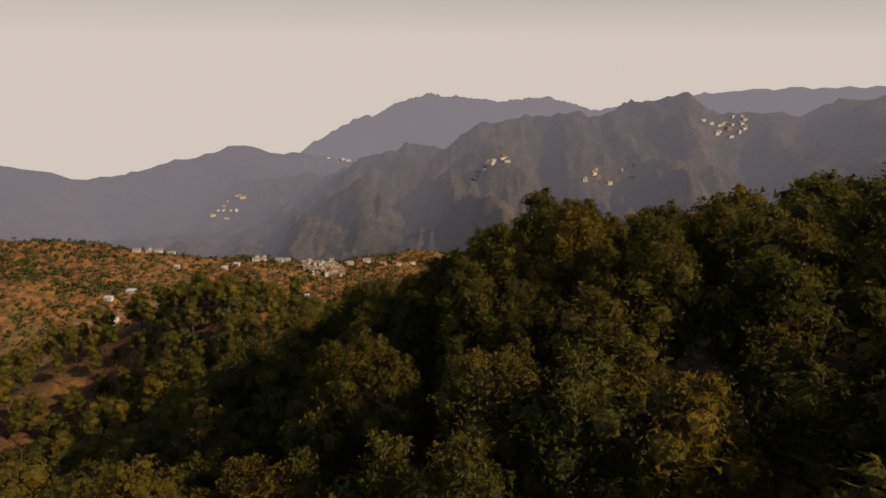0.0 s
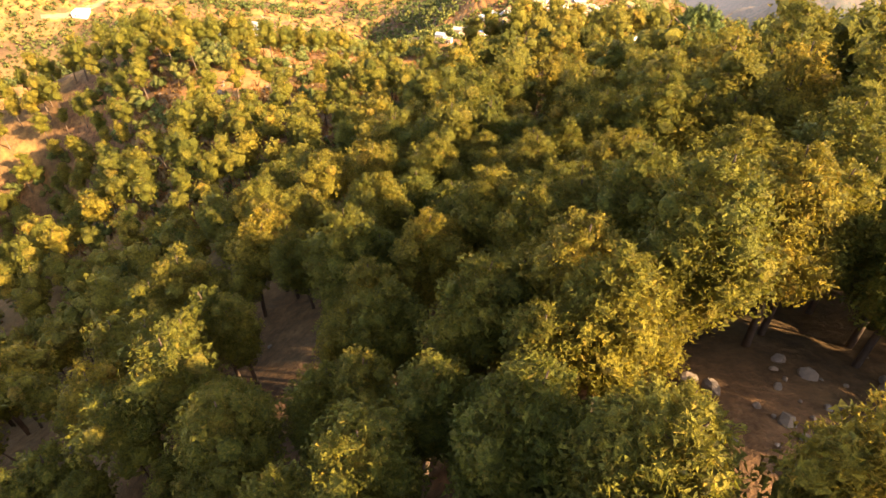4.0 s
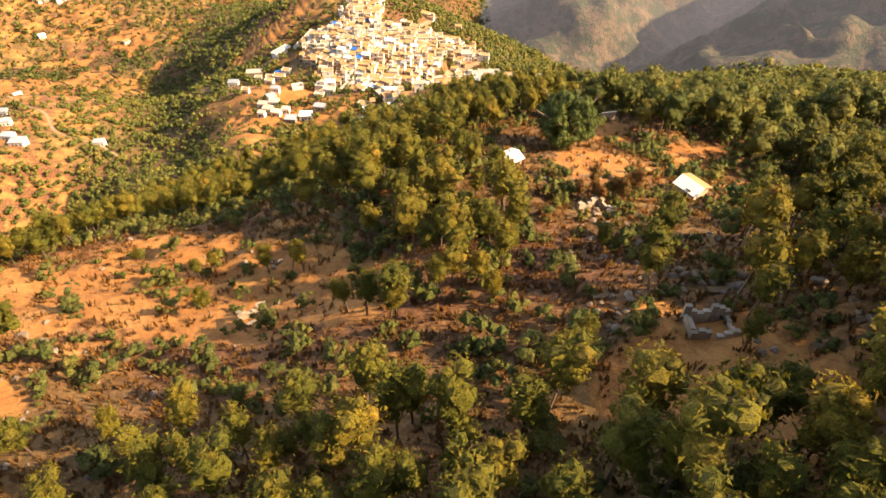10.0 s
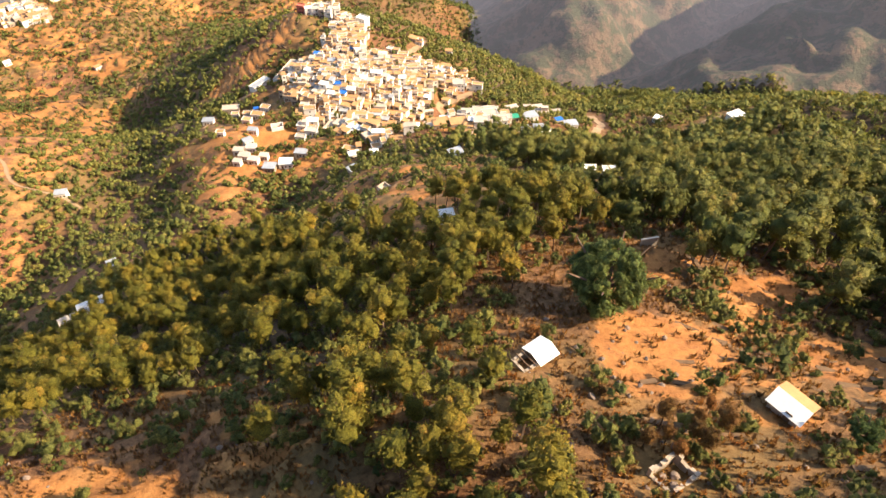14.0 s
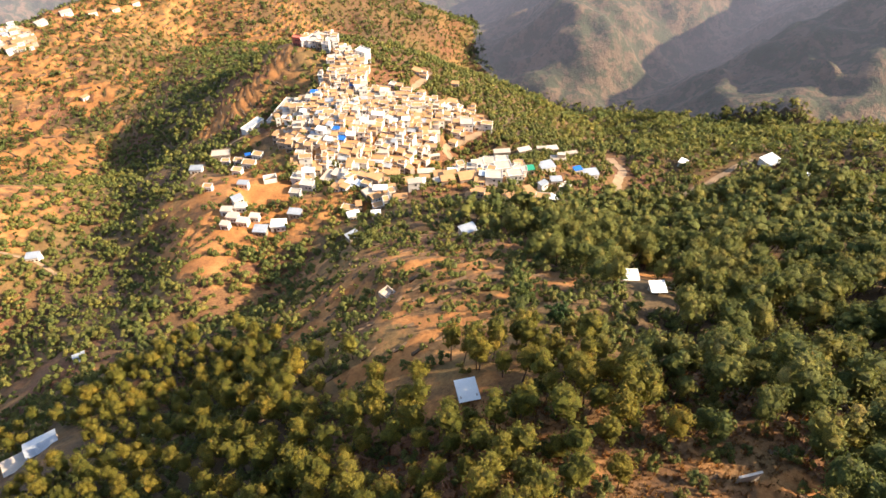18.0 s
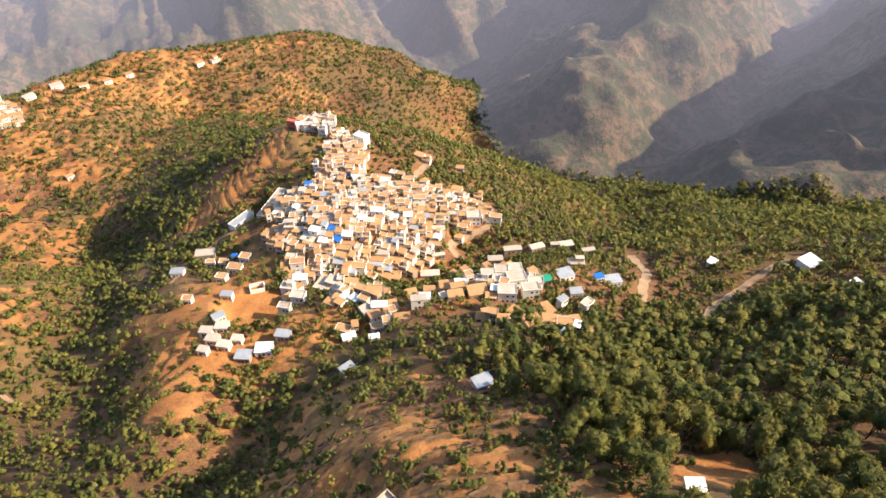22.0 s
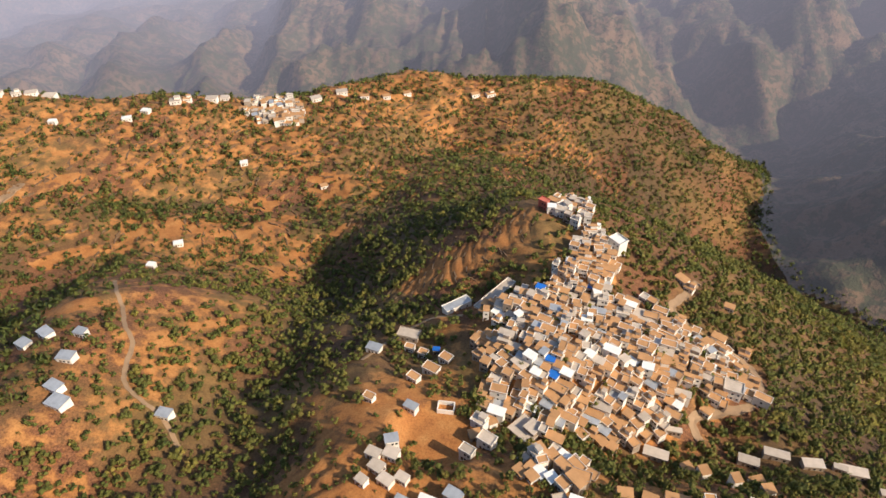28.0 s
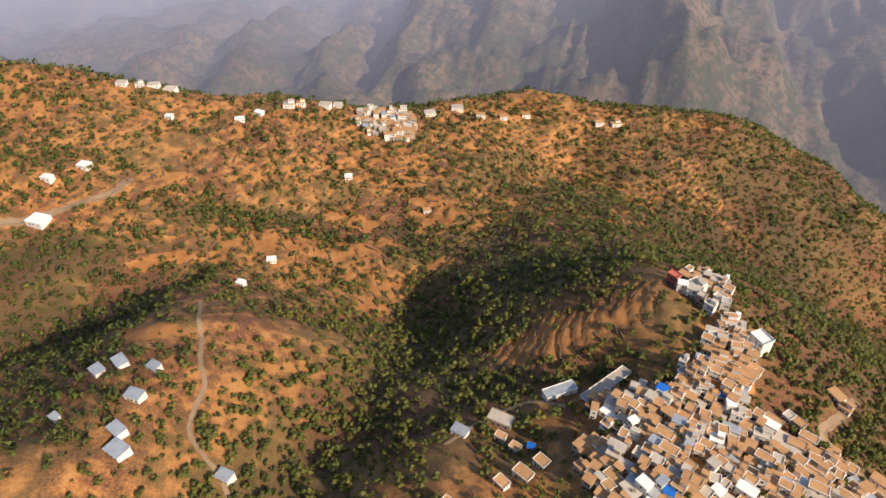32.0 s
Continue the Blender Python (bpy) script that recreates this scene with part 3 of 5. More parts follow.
def lumped_house(x, y, w, d, h, turn, wall, roof, windows, storeys, parapet=0.0):
    """The same house, added to the quarter's one joined mesh."""
    base = float(ground_z(x, y))
    c, s = math.cos(radians(turn)), math.sin(radians(turn))

    def at(u, v, z, size, mat):
        LUMPED.setdefault(mat, []).append(((x + c * u - s * v, y + s * u + c * v, base + z), size, turn))
    at(0, 0, (h - 4) / 2, (w, d, h + 4), wall)
    at(0, 0, h + 0.11, (w + 0.4, d + 0.4, 0.22), roof)
    if roof is not TIN and (x * 7.3 + y * 3.1) % 1 < 0.3:
        at(w * 0.2, d * 0.18, h + 1.2, (w * 0.5, d * 0.55, 2.0), wall)
        at(w * 0.2, d * 0.18, h + 2.3, (w * 0.56, d * 0.62, 0.2), roof)
    if parapet:
        for sy in (-1, 1):
            at(0, sy * (d / 2 + 0.06), h + 0.22 + parapet / 2, (w + 0.36, 0.24, parapet), wall)
        for sx in (-1, 1):
            at(sx * (w / 2 + 0.06), 0, h + 0.22 + parapet / 2, (0.24, d - 0.12, parapet), wall)
    at(-w * 0.22, -d / 2 - 0.02, 1.0, (1.0, 0.1, 2.0), WOOD)
    for k in range(storeys):
        for i in range(windows):
            at(w * (0.02 + 0.3 * i), -d / 2 - 0.02, 1.5 + 2.9 * k, (0.9, 0.1, 1.0), GLASS)


def lumped_done(name, label):
    """Links the joined quarter: one object, its materials kept."""
    v, f, slots, mats = [], [], [], list(LUMPED)
    for k, m in enumerate(mats):
        me = boxes_mesh("part_of_quarter", LUMPED[m], m)
        o = sum(len(q) for q in v)
        co = np.empty(len(me.vertices) * 3, np.float32)
        me.vertices.foreach_get("co", co)
        ix = np.empty(len(me.polygons) * 4, np.int32)
        me.loops.foreach_get("vertex_index", ix)
        v.append(co.reshape(-1, 3))
        f.append(ix.reshape(-1, 4) + o)
        slots += [k] * (len(ix) // 4)
        bpy.data.meshes.remove(me)
    tagged(new(name, mesh_from(name, np.concatenate(v), np.concatenate(f), mats, slots)), label, "houses", kind="stuff")


def house(x, y, w, d, h, turn, wall, roof, name="house", label="", windows=2, storeys=1, parapet=0.0, group=""):
    """A flat-roofed hill house: walls on a footing let into the slope, roof slab with its edge, door and windows."""
    if LUMPED is not None:
        return lumped_house(x, y, w, d, h, turn, wall, roof, windows, storeys, parapet)
    zs = ground_z(np.array([x - w / 3, x + w / 3, x, x]), np.array([y, y, y - d / 3, y + d / 3]))
    base = float(np.mean(zs))
    drop = float(base - zs.min()) + 1.2
    thing = tagged(new(name), label, "house", group)
    thing.matrix_basis = pose(x, y, base, 0, 0, turn)
    part("wall", boxes_mesh("wall", [((0, 0, (h - drop) / 2), (w, d, h + drop), 0)], wall), thing)
    slab = [((0, 0, h + 0.11), (w + 0.5, d + 0.5, 0.22), 0)]
    part("roof", boxes_mesh("roof", slab, roof), thing)
    if roof not in (TIN, WHITE_SHEET, BLUE, GREEN) and min(w, d) > 3.8 and (x * 7.3 + y * 3.1) % 1 < 0.3:
        room = part("roof_room", boxes_mesh("roof_room", [((w * 0.2, d * 0.18, h + 1.22), (w * 0.5, d * 0.55, 2.0), 0)], wall), thing)
        part("roof", boxes_mesh("roof", [((w * 0.2, d * 0.18, h + 2.32), (w * 0.56, d * 0.62, 0.2), 0)], roof), room)
    if parapet:
        t = 0.18
        rim = [((0, sy * (d / 2 + 0.1), h + 0.22 + parapet / 2), (w + 0.4, t, parapet), 0) for sy in (-1, 1)]
        rim += [((sx * (w / 2 + 0.1), 0, h + 0.22 + parapet / 2), (t, d + 0.4 - 2 * t, parapet), 0) for sx in (-1, 1)]
        part("parapet", boxes_mesh("parapet", rim, wall), thing)
    part("door", boxes_mesh("door", [((-w * 0.22, -d / 2 - 0.02, 1.0), (1.0, 0.1, 2.0), 0)], WOOD), thing)
    for s in range(storeys):
        for k in range(windows):
            part("window", boxes_mesh("window", [((w * (0.02 + 0.3 * k), -d / 2 - 0.02, 1.5 + 2.9 * s), (0.9, 0.1, 1.0), 0)], GLASS), thing)
    return thing


def slope_turn(x, y):
    """Heading that faces a house down the slope."""
    e = 6.0
    z = ground_z(np.array([x + e, x - e, x, x]), np.array([y, y, y + e, y - e]))
    return math.degrees(math.atan2(z[0] - z[1], -(z[2] - z[3]))) if abs(z[0] - z[1]) + abs(z[2] - z[3]) > 0.5 else 0.0


hr = random.Random(5)
taken = []


def free(x, y, gap):
    return all((x - u) ** 2 + (y - v) ** 2 > ((gap + g) * 0.5) ** 2 for u, v, g in taken)


def settle(spots, count, low, high, tries, lime, group, gap=0.92, floors=(1, 1, 2)):
    """Fills a quarter with houses, shoulder to shoulder."""
    made = 0
    for _ in range(tries):
        cx, cy, rx, ry, turn = spots[hr.randrange(len(spots))]
        u, v = hr.uniform(-1, 1), hr.uniform(-1, 1)
        if u * u + v * v > 1:
            continue
        c, s = math.cos(radians(turn)), math.sin(radians(turn))
        x, y = cx + c * u * rx - s * v * ry, cy + s * u * rx + c * v * ry
        w, d = hr.uniform(low, high), hr.uniform(low * 0.8, high * 0.75)
        g = math.sqrt(w * d) * gap
        if not free(x, y, g) or inside(np.array([x]), np.array([y]), [(33, 441, 14, 15, 0), (44, 470, 6, 5, 0)], 0.1)[0] > 0.3:
            continue
        taken.append((x, y, g))
        st = hr.choice(floors)
        limed = hr.random() < lime
        wall = LIME if limed else STONEWALL
        roof = MUD if hr.random() < 0.62 else (CONCRETE if hr.random() < 0.8 else TIN)
        house(x, y, w, d, 2.9 * st + hr.uniform(-0.2, 0.5), 18 + hr.choice((0, 0, 90)) + hr.gauss(0, 9), wall, roof, "house",
              ("limewashed" if limed else "stone-walled") + " hill house with a flat " + {MUD: "mud", CONCRETE: "concrete", TIN: "sheet metal"}[roof] + " roof",
              hr.choice((1, 2, 2)), st, 0.45 if roof is CONCRETE and hr.random() < 0.6 else 0.0, group)
        made += 1
        if made >= count:
            break



def single(rows, wall, roof, label, turn=-30, group="", storeys=1, parapet=0.0, spread=9, depth=0.72):
    for x, y, w in rows:
        w *= 0.9
        d = w * hr.uniform(depth - 0.08, depth + 0.1)
        taken.append((x, y, w * 0.95))
        house(x, y, w, d, 2.8 * storeys + 0.3, turn + hr.gauss(0, spread), wall, roof, "house", label, 2, storeys, parapet, group)


# houses that stand out, place and width
single([(82, 611, 6.0)], RED, RED, "red-painted two-storey house at the spur's end", -35, "", 2, 0.6)
single([(94, 609, 8.2), (99, 593, 5.6), (104, 601, 6)], LIME, CONCRETE, "tall white house with a railed flat roof", -35, "houses of the hill village", 2, 0.6)
single([(121, 577, 9.0)], LIME, WHITE_SHEET, "white three-storey house with a rounded gable", -40, "houses of the hill village", 3, 0.8)
single([(157, 567, 8), (160, 561, 6), (183, 558, 6), (169, 529, 7.6), (182, 524, 5.8)], LIME, MUD, "limewashed roadside house with a flat mud roof", -38, "houses along the village road")
single([(163.5, 489.1, 9)], LIME, CONCRETE, "white two-storey house with open balconies", -30, "houses along the village road", 2, 0.5)
single([(132.3, 464.1, 6.7), (122.7, 452.5, 11), (162, 454.5, 9), (174.3, 458.1, 11), (187.4, 453.8, 9), (205, 453.9, 12), (199.1, 453.9, 5.6), (215, 443.6, 8), (188, 416, 9)], STONEWALL, CONCRETE,
       "long low stone house with a pale flat roof", -18, "houses of the lower quarter", 1, 0.0, 6, 0.42)
single([(12.4, 512.4, 12)], STONEWALL, CONCRETE, "long pale-roofed building above the wooded gully", -12, "", 1, 0.4, 3, 0.45)
single([(-3.1, 501.1, 7.6)], LIME, TIN, "white house with a folded tin roof", -25, "houses on the western spur")
single([(14, 503.3, 5), (21.1, 498.1, 5), (26.6, 481.8, 8), (19.5, 474.5, 6), (32.6, 489.5, 6), (3, 458, 5)], LIME, MUD, "cream house with a flat mud roof", -25, "houses on the western spur", 1, 0.4)
single([(27.3, 498.8, 3.4)], STONEWALL, BLUE, "small house under a blue tarpaulin", -25, "houses on the western spur")
single([(20.8, 454.6, 6)], LIME, TIN, "white hut beside the playing field", -35, "houses round the playing field")
single([(68, 451.5, 12)], STONEWALL, CONCRETE, "large square building with a bare concrete roof", -44, "", 1, 0.3, 2, 0.9)
single([(49, 450.5, 6.6), (52.2, 440.1, 7.3), (44.8, 433.2, 6)], LIME, CONCRETE, "whitewashed house with a walled roof", -30, "houses round the playing field", 2, 0.5)
single([(10.3, 426.8, 6), (12.3, 421.5, 6), (17, 427, 6), (16.4, 416.2, 6), (22.2, 417.5, 5), (8.2, 414.3, 4.5)], LIME, CONCRETE, "white courtyard house with a concrete roof", -28, "compound on the field's edge")
single([(32, 408, 7.8)], LIME, WHITE_SHEET, "white sheet-roofed house above the terraces", -20)
single([(23.3, 407.3, 7), (41, 411, 7)], STONEWALL, TIN, "stone house with a tin roof", -22)
single([(87.8, 407.1, 7.3), (100.9, 417.3, 5.8), (109.1, 415.4, 5.8), (118.1, 414.4, 9), (115.9, 400.1, 7.5), (126, 399, 9.5)], STONEWALL, MUD, "flat mud-roofed house in the lower row", -15, "houses of the lower quarter")
single([(136.6, 410.9, 7), (143.8, 412, 7), (150.8, 411.8, 7), (146, 401, 9), (137, 392, 9), (148, 391, 8)], LIME, CONCRETE, "white terraced house with a flat roof", -15, "houses of the lower quarter", 2, 0.4)
single([(160, 399, 6.2)], STONEWALL, GREEN, "house under a bright green sheet roof", -10)
single([(190, 399, 4.6)], LIME, BLUE, "house with a blue tarpaulin on its roof", -12)
single([(173, 403, 8.5), (198, 398, 8.5), (171, 389, 6.3)], LIME, TIN, "white house with a tin roof", -12, "houses of the lower quarter")
single([(66.8, 398.4, 6.4), (75.7, 389.4, 4.6)], LIME, WHITE_SHEET, "small white shed with a pale sheet roof", -5)
single([(134.7, 365, 7.5), (142.4, 363.6, 8), (151.3, 362, 7.5), (127, 375, 7), (123, 383, 4.3), (150, 381, 3.6)], LIME, MUD, "cream house on the lower terrace", -12, "houses of the lower terrace")
single([(306, 379, 11), (306.3, 353.6, 5.4), (313, 340, 7.3), (267, 404, 6)], LIME, WHITE_SHEET, "white sheet-roofed farmhouse on the eastern spur", 15, "eastern farmhouses")
single([(139.7, 349.4, 4.2), (95, 326, 6.4), (60.8, 374.4, 6.1)], STONEWALL, TIN, "tin-roofed hut among trees", 20, "huts below the ridge")
single([(-165, 483, 7), (-157, 489, 8), (-140, 490, 6), (-136, 472, 8), (-166, 457, 4.5), (-132, 455, 8), (-126, 447, 9), (-88, 455, 7)], LIME, TIN, "white tin-roofed house on the western ridge", -15, "houses of the western ridge")
single([(-341, 623, 15), (-358, 658, 9), (-344, 681, 10), (-175, 646, 7), (-174, 606, 6), (-170, 777, 7), (-327, 768, 7), (-278, 797, 9), (-268, 814, 9)], LIME, WHITE_SHEET, "pale house on the far hillside", 10, "far hillside houses")
single([(-248, 834, 11), (-223, 857, 12), (-213, 864, 9), (-385, 790, 10), (-363, 803, 11), (-349, 806, 12), (-372, 796, 8), (-133, 902, 12), (-111, 926, 13)], LIME, CONCRETE, "white house on the far ridge", 20, "houses along the far ridge")
single([(-86, 923, 10), (-64, 930, 9), (-44, 948, 9), (30, 966, 10), (47, 969, 11), (-240, 842, 8), (-95, 760, 7)], LIME, MUD, "cream house on the far ridge", 20, "houses along the far ridge")


def packed(spots, cell, turn, lime, group, skip, floors=(1, 1, 1, 2), seed=3, low=-999, high=999):
    """Houses packed wall to wall in crooked rows across a quarter of the village."""
    q = random.Random(seed)
    c, s = math.cos(radians(turn)), math.sin(radians(turn))
    cx, cy = spots[0][0], spots[0][1]
    plots = []
    for i in range(-22, 23):
        shift = q.uniform(-0.5, 0.5) * cell
        j = -22.0
        while j < 22:
            long = q.choice((0.7, 0.9, 1.0, 1.2, 1.7))
            u, v = (j + long / 2) * cell + shift, i * cell * 0.92 + q.uniform(-0.4, 0.4)
            j += long + (0.5 if q.random() < 0.13 else 0.02)
            x, y = cx + c * u - s * v, cy + s * u + c * v
            if inside(np.array([x]), np.array([y]), spots, 0.12)[0] < 0.6 or q.random() < skip or not free(x, y, cell * 0.72) or not low <= y < high:
                continue
            plots.append((x, y, cell))
            limed = q.random() < lime
            k = q.random()
            roof = MUD if k < 0.74 else CONCRETE if k < 0.9 else TIN if k < 0.955 else WHITE_SHEET if k < 0.992 else BLUE
            st = q.choice(floors)
            house(x, y, cell * long * q.uniform(0.94, 1.0), cell * q.uniform(0.86, 0.98), 2.7 * st + q.uniform(-0.7, 1.3), turn + q.gauss(0, 8) + 22 * float(wave_noise(np.array([x]), np.array([y]), 34, 81, 2)[0]), LIME if limed else STONEWALL, roof, "house",
                  ("limewashed" if limed else "stone-walled") + " village house with a flat " + {MUD: "mud", CONCRETE: "concrete", TIN: "sheet metal", WHITE_SHEET: "white sheet", BLUE: "blue sheeted"}[roof] + " roof",
                  q.choice((1, 2)), st, 0.45 if roof is CONCRETE and q.random() < 0.6 else 0.28 if roof is MUD and q.random() < 0.6 else 0.0, group)
    return plots


packed(VILLAGE[:3], 4.3, -32, 0.66, "houses of the hill village", 0.06, high=489)
for spots, turn in (([(139, 402, 19, 11, -18)], -16), ([(92, 403, 24, 7, -5)], -12), ([(136, 367, 22, 6, -38)], -30), ([(76, 427, 13, 12, 0)], -36)):
    taken += packed(spots, 4.1, turn, 0.7, "houses of the lower quarter", 0.2, (1, 1, 2), 8)
settle(HAMLET, 14, 3.8, 6.2, 700, 0.7, "houses of the lower quarter")
LUMPED = {}
packed(VILLAGE[:3], 4.3, -32, 0.66, "houses of the hill village", 0.06, low=489)
packed(VILLAGE[3:], 4.3, -20, 0.7, "houses on the village neck", 0.12, (1, 2))
lumped_done("village_houses", "crowded flat-roofed houses of the upper village")
LUMPED = {}
settle([(-166, 866, 30, 26, 40), (-150, 850, 16, 14, 0)], 70, 5.0, 8.0, 2500, 0.6, "houses of the far ridge village")
lumped_done("far_village_houses", "cluster of white houses on the far ridge")
LUMPED = {}
for cx, cy, rx, ry, count in ((140, 1712, 60, 26, 16), (770, 1815, 70, 30, 16), (-730, 2150, 70, 30, 12), (430, 1720, 90, 60, 8), (-420, 2670, 60, 20, 6)):
    settle([(cx, cy, rx, ry, 0)], count, 11.0, 18.0, 400, 0.9, "hamlets of the far slopes")
lumped_done("mountain_hamlet_houses", "pale hamlet houses scattered over the far slopes")
LUMPED = None

# ---- roads, drawn along the slopes ----
def ribbon(name, pts, width, mat, label, lift=0.25):
    """A road laid over the ground along a smooth line."""
    p = [np.array(q, float) for q in pts]
    p = [2 * p[0] - p[1]] + p + [2 * p[-1] - p[-2]]
    line = []
    for i in range(1, len(p) - 2):
        for s in np.linspace(0, 1, 14, endpoint=False):
            line.append(0.5 * (2 * p[i] + (p[i + 1] - p[i - 1]) * s + (2 * p[i - 1] - 5 * p[i] + 4 * p[i + 1] - p[i + 2]) * s * s + (3 * p[i] - p[i - 1] - 3 * p[i + 1] + p[i + 2]) * s ** 3))
    line = np.array(line)
    taken.extend((x, y, width * 1.3) for x, y in line[::4])
    t = np.gradient(line, axis=0)
    t /= np.linalg.norm(t, axis=1, keepdims=True)
    side = np.stack([-t[:, 1], t[:, 0]], 1)
    mid_z = ground_z(line[:, 0], line[:, 1])
    rows = []
    for k in (-0.5, -0.5, -0.17, 0.17, 0.5, 0.5):
        q = line + side * k * width * (1 + 0.12 * np.sin(np.arange(len(line)) * 0.9 + 3 * k))[:, None]
        z = np.maximum(ground_z(q[:, 0], q[:, 1]), mid_z - 0.4) + lift
        rows.append(np.column_stack([q, z]))
    rows[0][:, 2] -= 1.6
    rows[-1][:, 2] -= 1.6
    n, m = len(line), len(rows)
    v = np.stack(rows, 1).reshape(-1, 3)
    f = [(i * m + k, i * m + k + 1, (i + 1) * m + k + 1, (i + 1) * m + k) for i in range(n - 1) for k in range(m - 1)]
    return tagged(new(name, mesh_from(name, v, f, [mat])), label, "road", kind="structure")


ribbon("road_village", [(168, 572), (157, 556), (146, 541), (155, 532), (173, 524), (183, 516), (182, 501), (170.3, 483.4), (156.5, 479.8), (143.2, 474.1), (145, 463.3)], 4.2, ROAD, "dusty earth road curving below the village")
ribbon("road_east", [(214, 352), (230.4, 365), (250.4, 374.1), (273.2, 382.5), (307, 390)], 3.6, ROAD, "straight earth road on the eastern spur")
ribbon("road_cliff", [(235.9, 432.4), (232, 419.5), (227.5, 407.7), (216, 396), (206, 383)], 5.0, ROAD, "eroded earth track on a bare bank")
ribbon("road_west", [(-168, 560), (-150, 536), (-138, 520), (-128, 504), (-119, 493), (-115, 478), (-110, 467), (-100, 460), (-89, 454), (-76, 440)], 2.0, ROAD, "grey lane winding down the western ridge")
ribbon("road_far", [(-372, 610), (-359, 617), (-342, 627), (-329, 646), (-318, 662), (-310, 676), (-311, 688)], 6.0, ROAD, "pale track cut across the far hillside")
ribbon("road_gully", [(-7.7, 492), (3.2, 509.4), (21.7, 525.5), (39.9, 523.1)], 1.8, ROAD, "narrow track rising along the gully")

# ---- huts by the upper terraces ----


def quad_slab(name, corners, thick, mat):
    """A thin slab over four corners, given anticlockwise."""
    c = np.array(corners, float)
    n = np.cross(c[1] - c[0], c[3] - c[0])
    n /= np.linalg.norm(n)
    v = np.concatenate([c, c - n * thick])
    f = [(0, 1, 2, 3), (7, 6, 5, 4)] + [(i, i + 4, (i + 1) % 4 + 4, (i + 1) % 4) for i in range(4)]
    return mesh_from(name, v, f, [mat])


def gable_hut(x, y, w, d, h, rise, turn, near_mat, far_mat, label, pen=0.0):
    """A low stone hut with two sheet roof slopes, and a roofless stone pen at its end."""
    hut = tagged(new("hut"), label, "hut")
    hut.matrix_basis = pose(x, y, float(ground_z(x, y)), 0, 0, turn)
    t = 0.35
    part("wall", boxes_mesh("wall", [((0, s * (d / 2 - t / 2), (h - 2) / 2), (w, t, h + 2), 0) for s in (-1, 1)]
                            + [((s * (w / 2 - t / 2), 0, (h - 2) / 2), (t, d - 2 * t, h + 2), 0) for s in (-1, 1)], STONEWALL), hut)
    o = 0.4
    for s, mat, tag in ((-1, near_mat, "blue-grey tin roof slope" if near_mat is TIN else "white sheet roof slope"), (1, far_mat, "weathered roof slope")):
        a = [(-w / 2 - o, s * (d / 2 + o), h - 0.1), (w / 2 + o, s * (d / 2 + o), h - 0.1), (w / 2 + o, 0, h + rise), (-w / 2 - o, 0, h + rise)]
        part("roof_slope", quad_slab("roof_slope", a if s < 0 else a[::-1], 0.06, mat), hut, tag)
    part("door", boxes_mesh("door", [((w * 0.15, -d / 2 - 0.03, 0.9), (0.9, 0.08, 1.8), 0)], WOOD), hut)
    if pen:
        part("pen_wall", boxes_mesh("pen_wall", [((-w / 2 - pen / 2, s * (d / 2 - t), 0.0), (pen, t, 3.2), 0) for s in (-1, 1)] + [((-w / 2 - pen, 0, 0.0), (t, d - t, 3.2), 0)], STONEWALL), hut, "roofless stone pen")
        part("beam", boxes_mesh("beam", [((-w / 2 - pen * k, 0, 1.7), (0.16, d, 0.16), 0) for k in (0.3, 0.65)], WOOD), hut)
    return hut


def flat_hut(x, y, w, d, h, turn, mat, label, slope=0.5):
    """A small shelter: posts and boarded sides under one tilted sheet."""
    hut = tagged(new("shelter"), label, "hut")
    hut.matrix_basis = pose(x, y, float(ground_z(x, y)), 0, 0, turn)
    part("wall", boxes_mesh("wall", [((0, d / 2 - 0.2, (h - 1.5) / 2), (w, 0.25, h + 1.5), 0), ((-w / 2 + 0.15, 0, (h - 1.5) / 2), (0.25, d - 0.8, h + 1.5), 0), ((w / 2 - 0.15, 0, (h - 1.5) / 2), (0.25, d - 0.8, h + 1.5), 0)], STONEWALL), hut)
    for k in (-1, 0, 1):
        part("post", boxes_mesh("post", [((k * (w / 2 - 0.2), -d / 2 + 0.2, h / 2 - 0.6), (0.14, 0.14, h + 0.8), 0)], WOOD), hut)
    o = 0.35
    part("roof", quad_slab("roof", [(-w / 2 - o, -d / 2 - o, h - slope / 2 + 0.1), (w / 2 + o, -d / 2 - o, h - slope / 2 + 0.1), (w / 2 + o, d / 2 + o, h + slope / 2 + 0.15), (-w / 2 - o, d / 2 + o, h + slope / 2 + 0.15)], 0.07, mat), hut)
    return hut


gable_hut(41.5, 165.3, 2.7, 3.0, 1.7, 0.6, 16, WHITE_SHEET, WHITE_SHEET, "stone goat hut with a white sheet roof and roofless pen", 2.6)
gable_hut(66.3, 146.3, 4.0, 3.8, 1.5, 0.8, -74, WHITE_SHEET, MUD, "low herder's hut with one white roof slope")
flat_hut(51.5, 225.5, 3.3, 3.8, 2.0, -8, WHITE_SHEET, "open shelter under a tilted white sheet")
flat_hut(115, 260.5, 3.8, 3.2, 2.0, -22, WHITE_SHEET, "white sheet-roofed shelter on a bare terrace")
flat_hut(112.3, 247.5, 3.4, 3.0, 2.0, -18, WHITE_SHEET, "white sheet-roofed shelter beside trees")
taken += [(-46, 280, 15), (-51, 277, 15), (-40, 272, 14)]
gable_hut(-45, 283, 7.5, 4.6, 2.2, 0.9, 14, TIN, TIN, "farmhouse under a blue-grey tin roof among trees")
flat_hut(-52.5, 281, 5.0, 4.0, 2.0, 14, CONCRETE, "low shed with a pale dusty roof beside the farmhouse")
